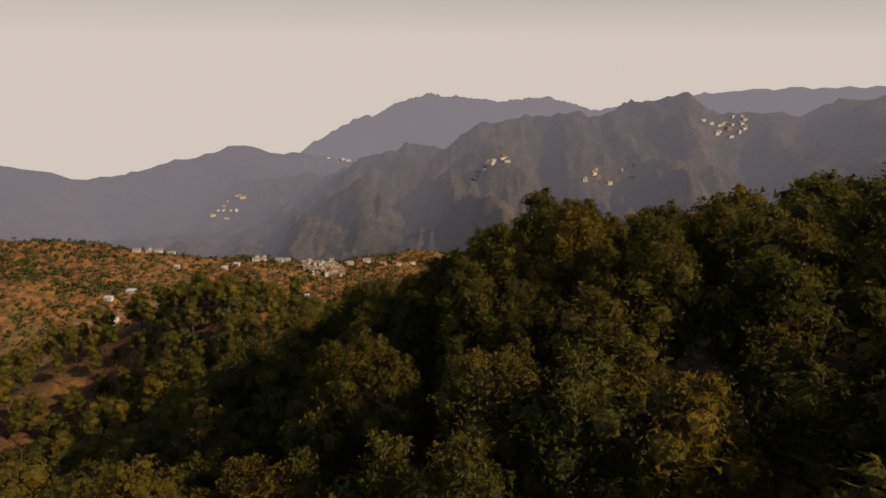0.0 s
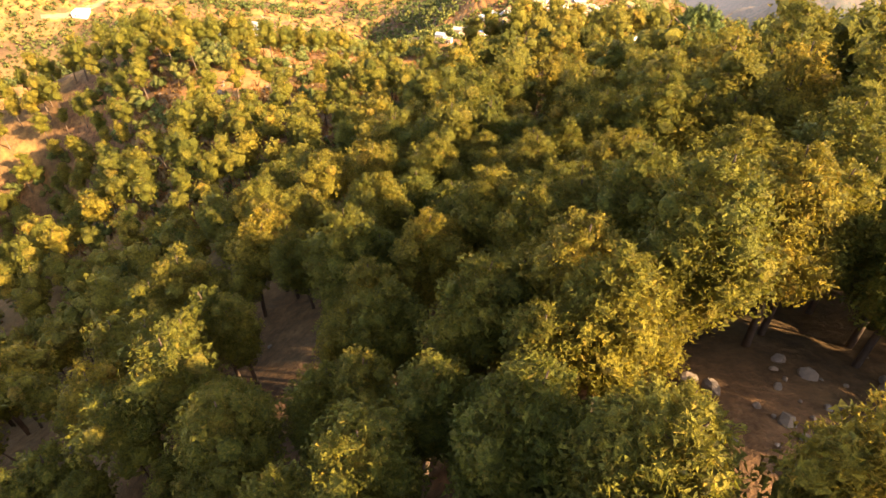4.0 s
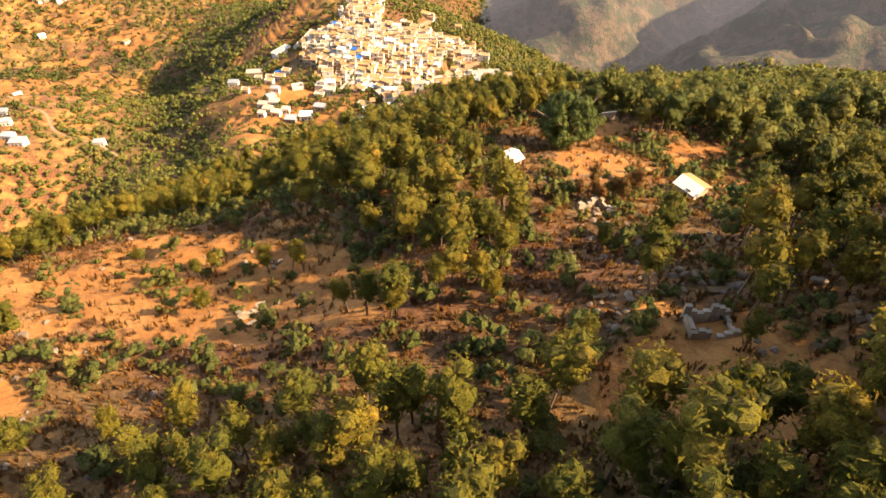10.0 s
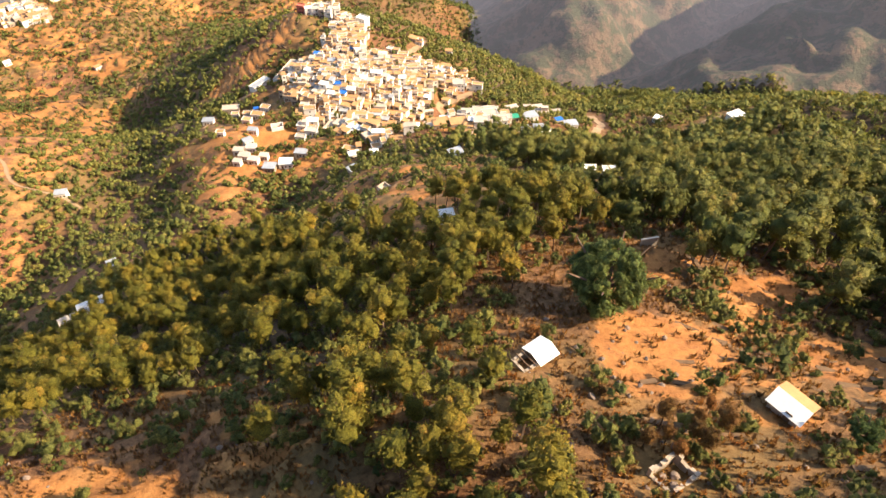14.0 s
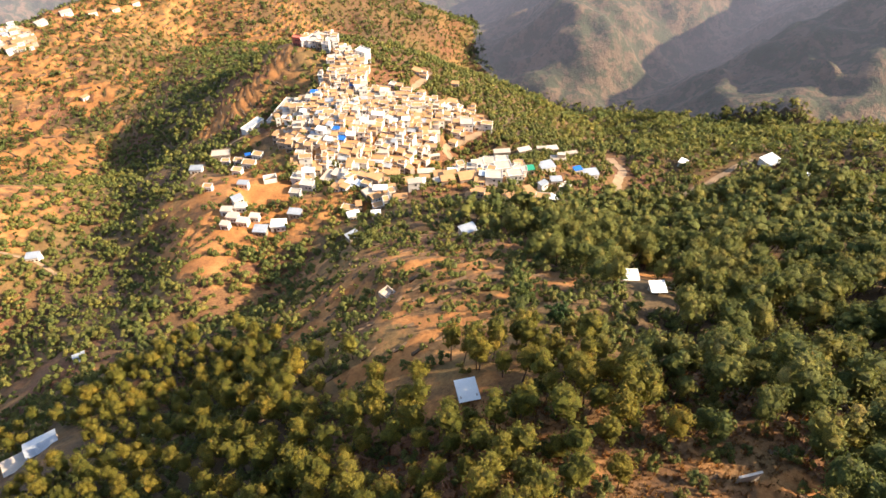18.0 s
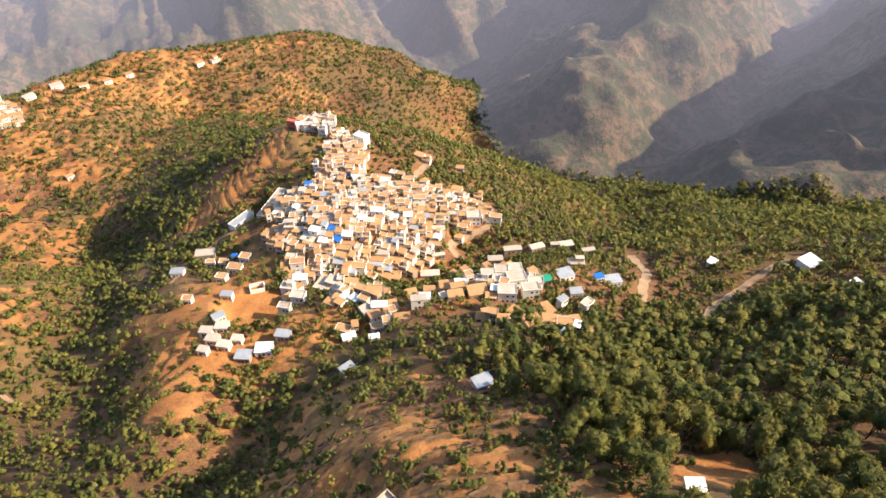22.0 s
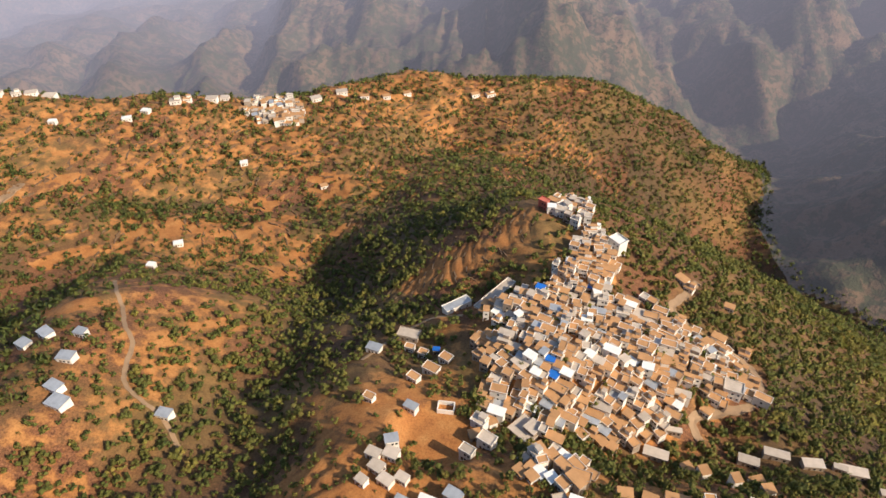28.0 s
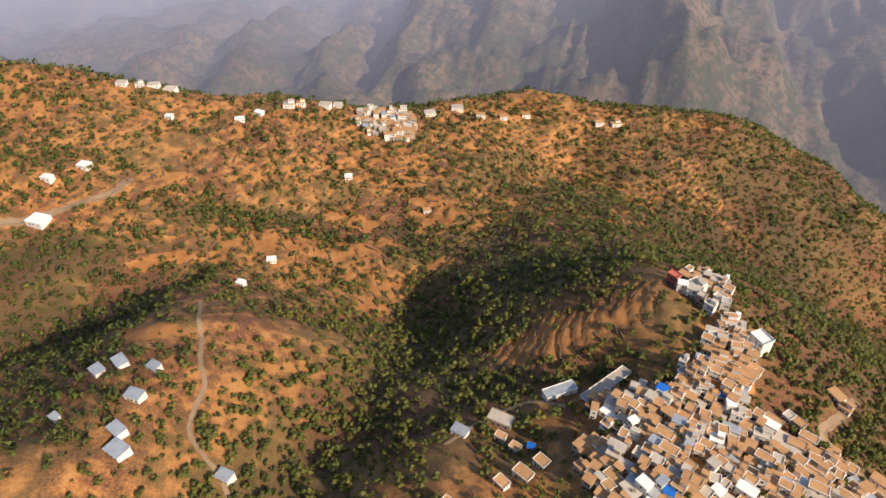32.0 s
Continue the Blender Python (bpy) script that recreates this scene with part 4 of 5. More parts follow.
flat_hut(-51, 345.5, 3.8, 3.4, 2.2, 10, TIN, "small white hut with a tin roof above a field")
tank = tagged(new("water_tank"), "small open stone water tank on the terraced slope", "tank")
tank.matrix_basis = pose(53, 287, float(ground_z(53, 287)), 0, 0, 25)
part("wall", boxes_mesh("wall", [((0, s * 1.6, 0.1), (3.6, 0.3, 1.6), 0) for s in (-1, 1)] + [((s * 1.65, 0, 0.1), (0.3, 2.9, 1.6), 0) for s in (-1, 1)], STONEWALL), tank)
part("floor", boxes_mesh("floor", [((0, 0, -0.2), (3.0, 2.9, 0.3), 0)], CONCRETE), tank)
pen = tagged(new("roofless_building"), "roofless white-walled room standing in the playing field", "ruin")
pen.matrix_basis = pose(35, 457, float(ground_z(35, 457)), 0, 0, -4)
for cx, cy, sx, sy in ((0, -2.2, 7, 0.35), (0, 2.2, 7, 0.35), (-3.4, 0, 0.35, 4.05), (3.4, 0, 0.35, 4.05)):
    part("wall", boxes_mesh("wall", [((cx, cy, 0.7), (sx, sy, 3.2), 0)], LIME), pen)
for k, (x0, y0, x1, y1, high) in enumerate(((29, 528, 41, 537, 3.6), (46, 528, 63, 550, 4.2))):
    long_ = math.hypot(x1 - x0, y1 - y0)
    house((x0 + x1) / 2, (y0 + y1) / 2, long_, 5.0, high, math.degrees(math.atan2(y1 - y0, x1 - x0)), LIME, CONCRETE if k else TIN, "long_building", "long low white building on the wooded flank", 3, 1, 0.4)

taken += [(51.5, 225.5, 10), (116, 261, 11), (111, 246, 11), (41, 165, 6), (66.5, 147, 7), (53, 287, 6), (35, 457, 8), (35, 530, 12), (54, 535, 14)]



def stone_ruin(x, y, w, d, turn, heights, label, door=True):
    """Four broken dry-stone walls round an earth floor, one of them open at a doorway."""
    ruin = tagged(new("stone_ruin"), label, "ruin", "stone ruins of the slope")
    ruin.matrix_basis = pose(x, y, float(ground_z(x, y)), 0, 0, turn)
    q = random.Random(int(x * 7 + y))
    for side, h in enumerate(heights):
        along, across = (w, d) if side % 2 == 0 else (d - 0.9, w)
        sign = -1 if side < 2 else 1
        steps = max(3, int(along / 0.6))
        for k in range(steps):
            u = -along / 2 + (k + 0.5) * along / steps
            if door and side == 0 and abs(u) < 0.55:
                continue
            tall = h * (0.65 + 0.35 * math.sin(k * 1.3 + side)) * q.uniform(0.85, 1.1) + 0.8
            v = sign * (across / 2 - 0.22)
            at = (u, v) if side % 2 == 0 else (v, u)
            size = (along / steps * 1.02, 0.45, tall) if side % 2 == 0 else (0.45, along / steps * 1.02, tall)
            part("wall_block", boxes_mesh("wall_block", [((at[0], at[1], tall / 2 - 0.8), size, q.gauss(0, 3))], STONEWALL), ruin)
    taken.append((x, y, max(w, d)))


stone_ruin(36.3, 109.2, 4.6, 3.2, -20, (1.5, 1.2, 1.8, 1.0), "roofless stone hut with a dark doorway by the terraces")
stone_ruin(45, 142.5, 4.4, 3.4, 12, (1.2, 0.9, 1.4, 1.1), "low broken stone walls among scorched pines", False)
stone_ruin(-7, 140, 4.0, 2.6, 10, (1.1, 0.8, 1.5, 0.7), "tumbled stone enclosure on the orange clearing", False)
screen = tagged(new("boundary_wall"), "short grey wall standing at the terrace's edge", "wall")
screen.matrix_basis = pose(78.1, 189.3, float(ground_z(78.1, 189.3)), 0, 0, -8)
part("wall", boxes_mesh("wall", [((0, 0, 0.6), (3.4, 0.25, 2.8), 0)], STONEWALL), screen)
part("coping", boxes_mesh("coping", [((0, 0, 2.06), (3.6, 0.36, 0.1), 0)], CONCRETE), screen)
taken.append((78.1, 189.3, 4))
taken.append((58, 174, 19))   # room for the great spreading tree

# ---- boulders and stone heaps ----


def rock_mesh(seed):
    q = np.random.default_rng(seed)
    bm = bmesh.new()
    bmesh.ops.create_icosphere(bm, subdivisions=2, radius=0.5)
    cut = q.normal(size=(7, 3))
    cut /= np.linalg.norm(cut, axis=1, keepdims=True)
    for v in bm.verts:
        p = np.array(v.co)
        for n in cut:
            over = p @ n - 0.33
            if over > 0:
                p = p - n * over * 0.9
        v.co = p * (1.0, 0.85, 0.75) + q.normal(0, 0.018, 3)
    me = bpy.data.meshes.new("boulder")
    bm.to_mesh(me)
    bm.free()
    me.materials.append(ROCK)
    return me


rocks = [rock_mesh(i) for i in range(6)]
rr = random.Random(9)
for cx, cy, spread, count, low, high in ((22, 42, 9, 26, 0.5, 1.6), (12, 42, 6, 90, 0.2, 1.0), (7, 35, 5, 34, 0.2, 0.9), (18, 37, 6, 70, 0.2, 1.0), (-29, 58, 6, 20, 0.8, 2.6), (31, 116, 4, 34, 0.4, 1.5), (43, 117, 5, 24, 0.5, 1.7), (33, 52, 8, 16, 0.5, 1.5), (6, 32, 2, 4, 0.6, 1.4), (44, 116, 4, 18, 0.6, 2.0), (52, 108, 7, 14, 0.5, 1.6), (-42, 128, 6, 18, 0.5, 1.8), (-34, 140, 5, 10, 0.6, 1.8),
                                         (-28, 179, 12, 16, 0.6, 2.2), (-4, 158, 5, 10, 0.5, 1.6), (46, 142, 9, 30, 0.4, 1.5), (40, 126, 7, 18, 0.4, 1.4), (-32, 48, 6, 12, 0.7, 2.0), (84, 176, 8, 8, 0.5, 1.6), (58, 124, 8, 22, 0.4, 1.4), (50, 158, 8, 18, 0.4, 1.3), (64, 112, 9, 16, 0.5, 1.6)):
    for _ in range(int(count * 0.7)):
        x, y, s = cx + rr.gauss(0, spread * 0.5), cy + rr.gauss(0, spread * 0.5), low + (high - low) * rr.random() ** 2
        ob = tagged(new("boulder", rr.choice(rocks)), "weathered grey-brown boulder on the stony slope", "rock", "boulders of the stony slope")
        ob.matrix_basis = pose(x, y, float(ground_z(x, y)) + s * 0.12, rr.uniform(-25, 25), rr.uniform(-25, 25), rr.uniform(0, 360)) @ Matrix.Diagonal((s, s, s, 1))

# ---- plants ----
rng = np.random.default_rng(7)


def shells(centres, radii, count, size, squash=1.0):
    """Leafy lumps: small triangles lying over each lump like shingles. Returns places, faces and outward ways."""
    n = len(centres)
    d = rng.normal(size=(n, count, 3))
    d[..., 2] += 0.25
    d /= np.linalg.norm(d, axis=-1, keepdims=True)
    c = centres[:, None, :] + d * radii[:, None, None] * rng.uniform(0.78, 1.14, (n, count, 1)) * np.array([1, 1, squash])
    off = rng.normal(size=(n, count, 3, 3))
    off -= 0.65 * (off * d[:, :, None, :]).sum(-1, keepdims=True) * d[:, :, None, :]
    v = (c[:, :, None, :] + off * (radii * size)[:, None, None, None]).reshape(-1, 3)
    return v, np.arange(len(v)).reshape(-1, 3), np.repeat(d.reshape(-1, 3), 3, axis=0)


def ball(subdivisions):
    """Directions and faces of a geodesic ball."""
    bm = bmesh.new()
    bmesh.ops.create_icosphere(bm, subdivisions=subdivisions, radius=1.0)
    d = np.array([v.co for v in bm.verts])
    f = np.array([[v.index for v in g.verts] for g in bm.faces])
    bm.free()
    return d, f


EIGHT = (np.array([(1, 0, 0), (-1, 0, 0), (0, 1, 0), (0, -1, 0), (0, 0, 1), (0, 0, -1)], float),
         np.array([(4, 0, 2), (4, 2, 1), (4, 1, 3), (4, 3, 0), (5, 2, 0), (5, 1, 2), (5, 3, 1), (5, 0, 3)]))
TWENTY, EIGHTY = ball(1), ball(2)


def tufts(centres, radii, count, size):
    """Needle tufts of one size over each lump, thicker on the larger ones."""
    many = np.maximum(6, (count * (radii / radii.mean()) ** 2)).astype(int)
    c, r = np.repeat(centres, many, axis=0), np.repeat(radii, many)
    d = rng.normal(size=(len(c), 3))
    d[:, 2] += 0.3
    d /= np.linalg.norm(d, axis=1, keepdims=True)
    at = c + d * (r * rng.uniform(0.82, 1.16, len(c)))[:, None]
    off = rng.normal(size=(len(c), 3, 3)) * size
    v = (at[:, None, :] + off + d[:, None, :] * size * 0.5).reshape(-1, 3)
    return v, np.arange(len(v)).reshape(-1, 3), np.repeat(d, 3, axis=0)


def cores(centres, radii, form=EIGHT, uneven=0.15):
    """The leafy mass inside each lump: an uneven body of eight, twenty or eighty sides."""
    d, f = form
    n = len(centres)
    v = centres[:, None, :] + d[None] * radii[:, None, None] * rng.uniform(0.95 - uneven, 0.95 + uneven, (n, len(d), 1))
    return v.reshape(-1, 3), (f[None] + (np.arange(n) * len(d))[:, None, None]).reshape(-1, 3), np.tile(d, (n, 1))


def tube(path, radii, sides):
    """A tapering tube along a path of places."""
    path = np.asarray(path, float)
    v, f = [], []
    for i, p in enumerate(path):
        t = path[min(i + 1, len(path) - 1)] - path[max(i - 1, 0)]
        t /= np.linalg.norm(t) + 1e-9
        u = np.cross(t, (0.31, 0.95, 0.05))
        u /= np.linalg.norm(u)
        w = np.cross(t, u)
        for k in range(sides):
            a = 2 * math.pi * k / sides
            v.append(p + radii[i] * (math.cos(a) * u + math.sin(a) * w))
    for i in range(len(path) - 1):
        for k in range(sides):
            k2 = (k + 1) % sides
            p, q = i * sides, (i + 1) * sides
            f += [(p + k, p + k2, q + k2), (p + k, q + k2, q + k)]
    return np.array(v), np.array(f), np.zeros((len(v), 3))


def joined(pieces):
    v, f, w, o = [], [], [], 0
    for a, b, c in pieces:
        v.append(a)
        f.append(b + o)
        w.append(c)
        o += len(a)
    return np.concatenate(v), np.concatenate(f), np.concatenate(w)


def rounded(piece, centre, amount):
    """Turns the outward ways of a crown's lumps partly away from the crown's middle."""
    v, f, w = piece
    d = v - centre
    d /= np.linalg.norm(d, axis=1, keepdims=True) + 1e-6
    w = w * (1 - amount) + d * amount
    return v, f, w / (np.linalg.norm(w, axis=1, keepdims=True) + 1e-6)


def fringe(centres, radii, count, length, width):
    """Needles standing out of rounded lumps, denser above."""
    n = len(centres)
    d = rng.normal(size=(n, count, 3))
    d[..., 2] += 0.35
    d /= np.linalg.norm(d, axis=-1, keepdims=True)
    r = radii[:, None, None]
    root = centres[:, None, :] + d * r * rng.uniform(0.45, 0.85, (n, count, 1))
    aim = d + rng.normal(0, 0.45, d.shape)
    aim /= np.linalg.norm(aim, axis=-1, keepdims=True)
    side = np.cross(aim, rng.normal(size=d.shape))
    side /= np.linalg.norm(side, axis=-1, keepdims=True)
    tip = root + aim * length * rng.uniform(0.7, 1.2, (n, count, 1))
    v = np.stack([root + side * width, root - side * width, tip], 2).reshape(-1, 3)
    return v, np.arange(len(v)).reshape(-1, 3), np.repeat(d.reshape(-1, 3), 3, axis=0)


def pine_shape(height, spread, lobes, leaves, needles, sides, form, leaf=0.07, crown_from=0.34, belly=0.35, lobe=0.62, round_off=0.8, core=0.8, wood_limbs=True, length=0.32, width=0.03):
    """A pine: bent trunk, rising limbs, and an egg-shaped crown of soft overlapping lobes clad in needle tufts. Returns (trunk), (crown)."""
    bend = rng.normal(0, 0.28, 2)

    def axis(s):
        return np.array([bend[0] * s * s * 2, bend[1] * s * s * 2, height * s])

    def girth(s):
        return spread * (math.sin(math.pi / 2 * min(1, 0.25 + 0.75 * s / belly)) if s < belly else math.cos(math.pi / 2 * ((s - belly) / (1.04 - belly)) ** 1.25))
    wood = [tube([axis(s) for s in np.linspace(-0.06, 0.95, 6 if wood_limbs else 3)], np.linspace(0.2, 0.03, 6 if wood_limbs else 3) * height / 12, sides)]
    centres, radii = [], []
    middle = max(2, lobes // 4)
    for i in range(middle):
        s = (i + 0.6) / (middle + 0.2)
        centres.append(axis(crown_from + (1 - crown_from) * s * 0.9))
        radii.append(max(0.3, girth(s) * 0.72))
    for i in range(lobes):
        s = 0.04 + 0.92 * ((i + 0.5) / lobes)
        g = girth(s) * rng.uniform(0.85, 1.1)
        r = max(0.26, lobe * g * rng.uniform(0.8, 1.15)) * (1 if lobes < 12 else 0.8)
        a = i * 2.4 + rng.uniform(-0.5, 0.5)
        base = axis(crown_from + (1 - crown_from) * max(0, s - 0.12))
        tip = axis(crown_from + (1 - crown_from) * s * 0.96) + np.array([math.cos(a), math.sin(a), 0.08]) * max(0.1, g - r * 0.75)
        if wood_limbs and i % 2 == 0:
            wood.append(tube([base, base + (tip - base) * 0.6 - np.array([0, 0, 0.08 * g]), tip + (tip - base) * 0.15], np.array([0.055, 0.038, 0.012]) * height / 12, 3))
        centres.append(tip)
        radii.append(r)
    centres, radii = np.array(centres), np.array(radii)
    crown = [cores(centres, radii * core, form, 0.2), tufts(centres, radii, leaves, leaf)]
    if needles:
        crown.append(fringe(centres, radii, needles, length, width))
    return joined(wood), rounded(joined(crown), np.array([bend[0] * 0.6, bend[1] * 0.6, height * (crown_from + 0.15)]), round_off)


def bush_shape(size, lumps, count, leaf, tall=0.75):
    """A shrub or a broadleaf crown: leafy lumps heaped into an uneven dome."""
    a = rng.normal(size=(lumps, 3))
    a /= np.linalg.norm(a, axis=1, keepdims=True)
    a *= rng.uniform(0.2, 1.0, (lumps, 1)) ** 0.5
    wave = 1 + 0.3 * np.sin(3 * a[:, :1] + rng.uniform(0, 6)) * np.cos(2.5 * a[:, 1:2] + rng.uniform(0, 6))
    c = a * wave * size * np.array([0.36, 0.36, 0.32 * tall])
    c[:, 2] += size * 0.42 * tall
    r = size * 0.95 / (lumps ** 0.42) * 0.5 * rng.uniform(0.75, 1.25, lumps)
    return rounded(joined([cores(c, r * 0.85), shells(c, r, count, leaf)]) if count > 10 else shells(c, r, count, leaf), np.array([0, 0, size * 0.3 * tall]), 0.4)


def scatter(spacing, x0, x1, y0, y1, seed):
    """Jittered grid of places."""
    r = np.random.default_rng(seed)
    a, b = np.meshgrid(np.arange(x0, x1, spacing), np.arange(y0, y1, spacing))
    a, b = a.ravel(), b.ravel()
    a, b = a + r.uniform(-0.48, 0.48, len(a)) * spacing, b + r.uniform(-0.48, 0.48, len(b)) * spacing
    return a, b, r


def forest(name, shapes, px, py, scales, mats, label, category, seed, lean=0.06, wide=1.0):
    """Many plants joined into one object of kind stuff; each shape is a list of (verts, faces, slot)."""
    r = np.random.default_rng(seed)
    pz = ground_z(px, py)
    kind_ = r.integers(0, len(shapes), len(px))
    turn = r.uniform(0, 2 * math.pi, len(px))
    tilt = r.normal(0, lean, (len(px), 2))
    own = r.random(len(px))
    allv, allf, alls, tint, ways, o = [], [], [], [], [], 0
    for k, shape in enumerate(shapes):
        who = np.where(kind_ == k)[0]
        for v, f, nw, slot in shape:
            if not len(who):
                continue
            c, s = np.cos(turn[who])[:, None], np.sin(turn[who])[:, None]
            sc = scales[who][:, None]
            x, y, z = v[None, :, 0] * sc * wide, v[None, :, 1] * sc * wide, v[None, :, 2] * sc
            w = np.stack([c * x - s * y + z * tilt[who, :1] + px[who][:, None], s * x + c * y + z * tilt[who, 1:] + py[who][:, None], z + pz[who][:, None] - 0.1], -1)
            ff = f[None] + (np.arange(len(who)) * len(v))[:, None, None] + o
            allv.append(w.reshape(-1, 3))
            ways.append(np.stack([c * nw[None, :, 0] - s * nw[None, :, 1], s * nw[None, :, 0] + c * nw[None, :, 1], np.broadcast_to(nw[None, :, 2], x.shape)], -1).reshape(-1, 3))
            tint.append(np.repeat(own[who], len(v)))
            allf.append(ff.reshape(-1, 3))
            alls.append(np.full(len(f) * len(who), slot))
            o += len(v) * len(who)
    me = mesh_from(name, np.concatenate(allv), np.concatenate(allf), mats, np.concatenate(alls), outward=np.concatenate(ways))
    me.attributes.new("plant", "FLOAT", "POINT").data.foreach_set("value", np.concatenate(tint).astype(np.float32))
    return tagged(new(name, me), label, category, kind="stuff")


def keep_out(px, py):
    """Places where no tree stands: houses, roads, fields."""
    held = np.zeros(np.shape(px))
    for x, y, g in taken:
        held[(px - x) ** 2 + (py - y) ** 2 < (0.62 * g + 1.2) ** 2] = 1
    return np.maximum.reduce([1.08 * held, inside(px, py, FIELDS, 0.15), 0.9 * inside(px, py, VILLAGE, 0.1), 0.25 * inside(px, py, HAMLET, 0.1), 0.85 * inside(px, py, FAR_FIELDS, 0.2)])


# pines of the near wood, each a thing
near_pines, wood_pines, mid_pines, far_pines = [], [], [], []
for i in range(7):
    h = rng.uniform(9.5, 12.5)
    trunk, crown = pine_shape(h, h * rng.uniform(0.155, 0.19), 30, 230, 90, 5, TWENTY, 0.07, core=0.68, crown_from=rng.uniform(0.24, 0.36), belly=rng.uniform(0.25, 0.4), lobe=0.52, round_off=0.5, length=0.26, width=0.022)
    near_pines.append((mesh_from("trunk", *trunk[:2], [BARK], smooth=True), mesh_from("crown", *crown[:2], [NEEDLES], outward=crown[2])))
for i in range(7):
    h = rng.uniform(9.0, 12.0)
    trunk, crown = pine_shape(h, h * rng.uniform(0.165, 0.2), 13, 150, 30, 4, TWENTY, 0.1, core=0.74, crown_from=rng.uniform(0.32, 0.45), belly=rng.uniform(0.35, 0.5), round_off=0.74, width=0.04)
    wood_pines.append((mesh_from("trunk", *trunk[:2], [BARK], smooth=True), mesh_from("crown", *crown[:2], [NEEDLES], outward=crown[2])))
for i in range(6):
    h = rng.uniform(8.5, 12.0)
    trunk, crown = pine_shape(h, h * rng.uniform(0.165, 0.21), 8, 50, 0, 3, TWENTY, 0.17, core=0.8, crown_from=rng.uniform(0.36, 0.48), belly=rng.uniform(0.4, 0.55), lobe=0.66, round_off=0.84, wood_limbs=False)
    mid_pines.append([(*trunk, 0), (*crown, 1)])
for i in range(5):
    h = rng.uniform(8.0, 11.0)
    trunk, crown = pine_shape(h, h * 0.19, 4, 14, 0, 3, TWENTY, 0.24, crown_from=0.4, belly=0.5, lobe=0.68, round_off=0.85, wood_limbs=False)
    far_pines.append([(*trunk, 0), (*crown, 1)])


def pine_density(px, py):
    edge = 128 + 9 * wave_noise(px, py, 40, 51, 2)
    top = np.clip((edge - py) / 14, 0, 1) * 0.92
    top = np.maximum(top, 0.9 * np.clip((px - 98 - 8 * wave_noise(px, py, 30, 52, 2)) / 12, 0, 1) * np.clip((372 - py) / 30, 0, 1))
    gully = 0.85 * inside(px, py, [(14, 215, 15, 50, 5), (-22, 250, 40, 55, 0), (-60, 190, 30, 60, 0), (36, 212, 24, 24, 0), (60, 222, 22, 16, 0), (20, 152, 9, 20, 0), (100, 206, 20, 16, 0), (84, 204, 12, 9, 0), (-84, 136, 28, 22, 0), (84, 186, 8, 5, 0)], 0.3)
    top = top * (1 - 0.78 * inside(px, py, [(40, 132, 20, 26, 0), (24, 118, 17, 14, -20)], 0.2)) * (1 - 0.55 * inside(px, py, [(2, 122, 24, 9, -10)], 0.2))
    top = top * (1 - inside(px, py, [(13, 42, 6.5, 3.6, 10), (17.5, 35.8, 5.4, 3.1, 0)], 0.15)) * (1 - 0.8 * inside(px, py, [(-30, 58, 4, 7, 0)], 0.2))
    top = np.maximum(top, 0.95 * inside(px, py, [(51, 117, 8, 8, 0), (57, 122, 7, 6, 0)], 0.2))
    gully = gully * (1 - inside(px, py, [(-6, 182, 24, 10, 0)], 0.2))
    return np.maximum(top, gully) * (1 - keep_out(px, py)) * np.clip(1.05 + 0.3 * wave_noise(px, py, 24, 53, 2), 0, 1)


a, b, r = scatter(3.8, -105, 270, 4, 395, 11)
extra = scatter(3.05, -60, 60, 4, 78, 12)
outer = (b >= 78) | (np.abs(a) >= 60)
a, b = np.concatenate([a[outer], extra[0]]), np.concatenate([b[outer], extra[1]])
ok = r.random(len(a)) < pine_density(a, b) * np.where(b < 112, 1.0, 0.8)
ok &= np.hypot(a, b) > 21
ok &= (r.random(len(a)) < 0.78) | (b < 150) | (a < 70)
a, b = a[ok], b[ok]
size = r.uniform(0.72, 1.15, len(a)) * (1 + 0.16 * np.clip((a - 12) / 20, 0, 1) * (b < 100)) * (1 - 0.2 * np.clip((10 - a) / 20, 0, 1) * np.clip((b - 40) / 30, 0, 1)) * (1 + 0.35 * np.clip((a - 70) / 30, 0, 1) * (b > 140))
near_score = np.hypot(a - 4, (b - 52) * 0.8)
order = np.argsort(near_score)
first, rest = order[:300], order[300:]
za = ground_z(a, b)
for count, j in enumerate(first):
    trunk, crown = (near_pines if count < 120 else wood_pines)[int(r.integers(7))]
    tree = tagged(new("pine_tree"), "tall pine with a bare lower trunk and yellow-green needle tufts", "tree", "pines of the hilltop wood")
    tree.matrix_basis = pose(a[j], b[j], za[j] - 0.1, r.normal(0, 2.5), r.normal(0, 2.5), r.uniform(0, 360)) @ Matrix.Diagonal((size[j] * 1.04, size[j] * 1.04, size[j] * 0.94, 1))
    part("trunk", trunk, tree)
    part("crown", crown, tree)
seen = (a[rest] < np.maximum(0.7 * b[rest], 1.4 * (b[rest] - 70)) + 20) & (a[rest] > -0.7 * b[rest] - 15)
close = (near_score[rest] < 240) & seen
east = (a[rest] > 76) & (b[rest] > 150)
lower, close = close & east, close & ~east
forest("mixed_wood", mid_pines, a[rest][lower], b[rest][lower], size[rest][lower], [BARK, WOODLAND], "dense dark green wood on the eastern slope", "trees", 23, wide=1.1)
far = ~close & ~lower
forest("pine_wood", mid_pines, a[rest][close], b[rest][close], size[rest][close], [BARK, NEEDLES], "dense pine wood on the upper slope", "trees", 21, wide=1.08)
forest("pine_wood", far_pines, a[rest][far], b[rest][far], size[rest][far], [BARK, WOODLAND], "pine wood on the lower eastern flank", "trees", 22, wide=1.2)

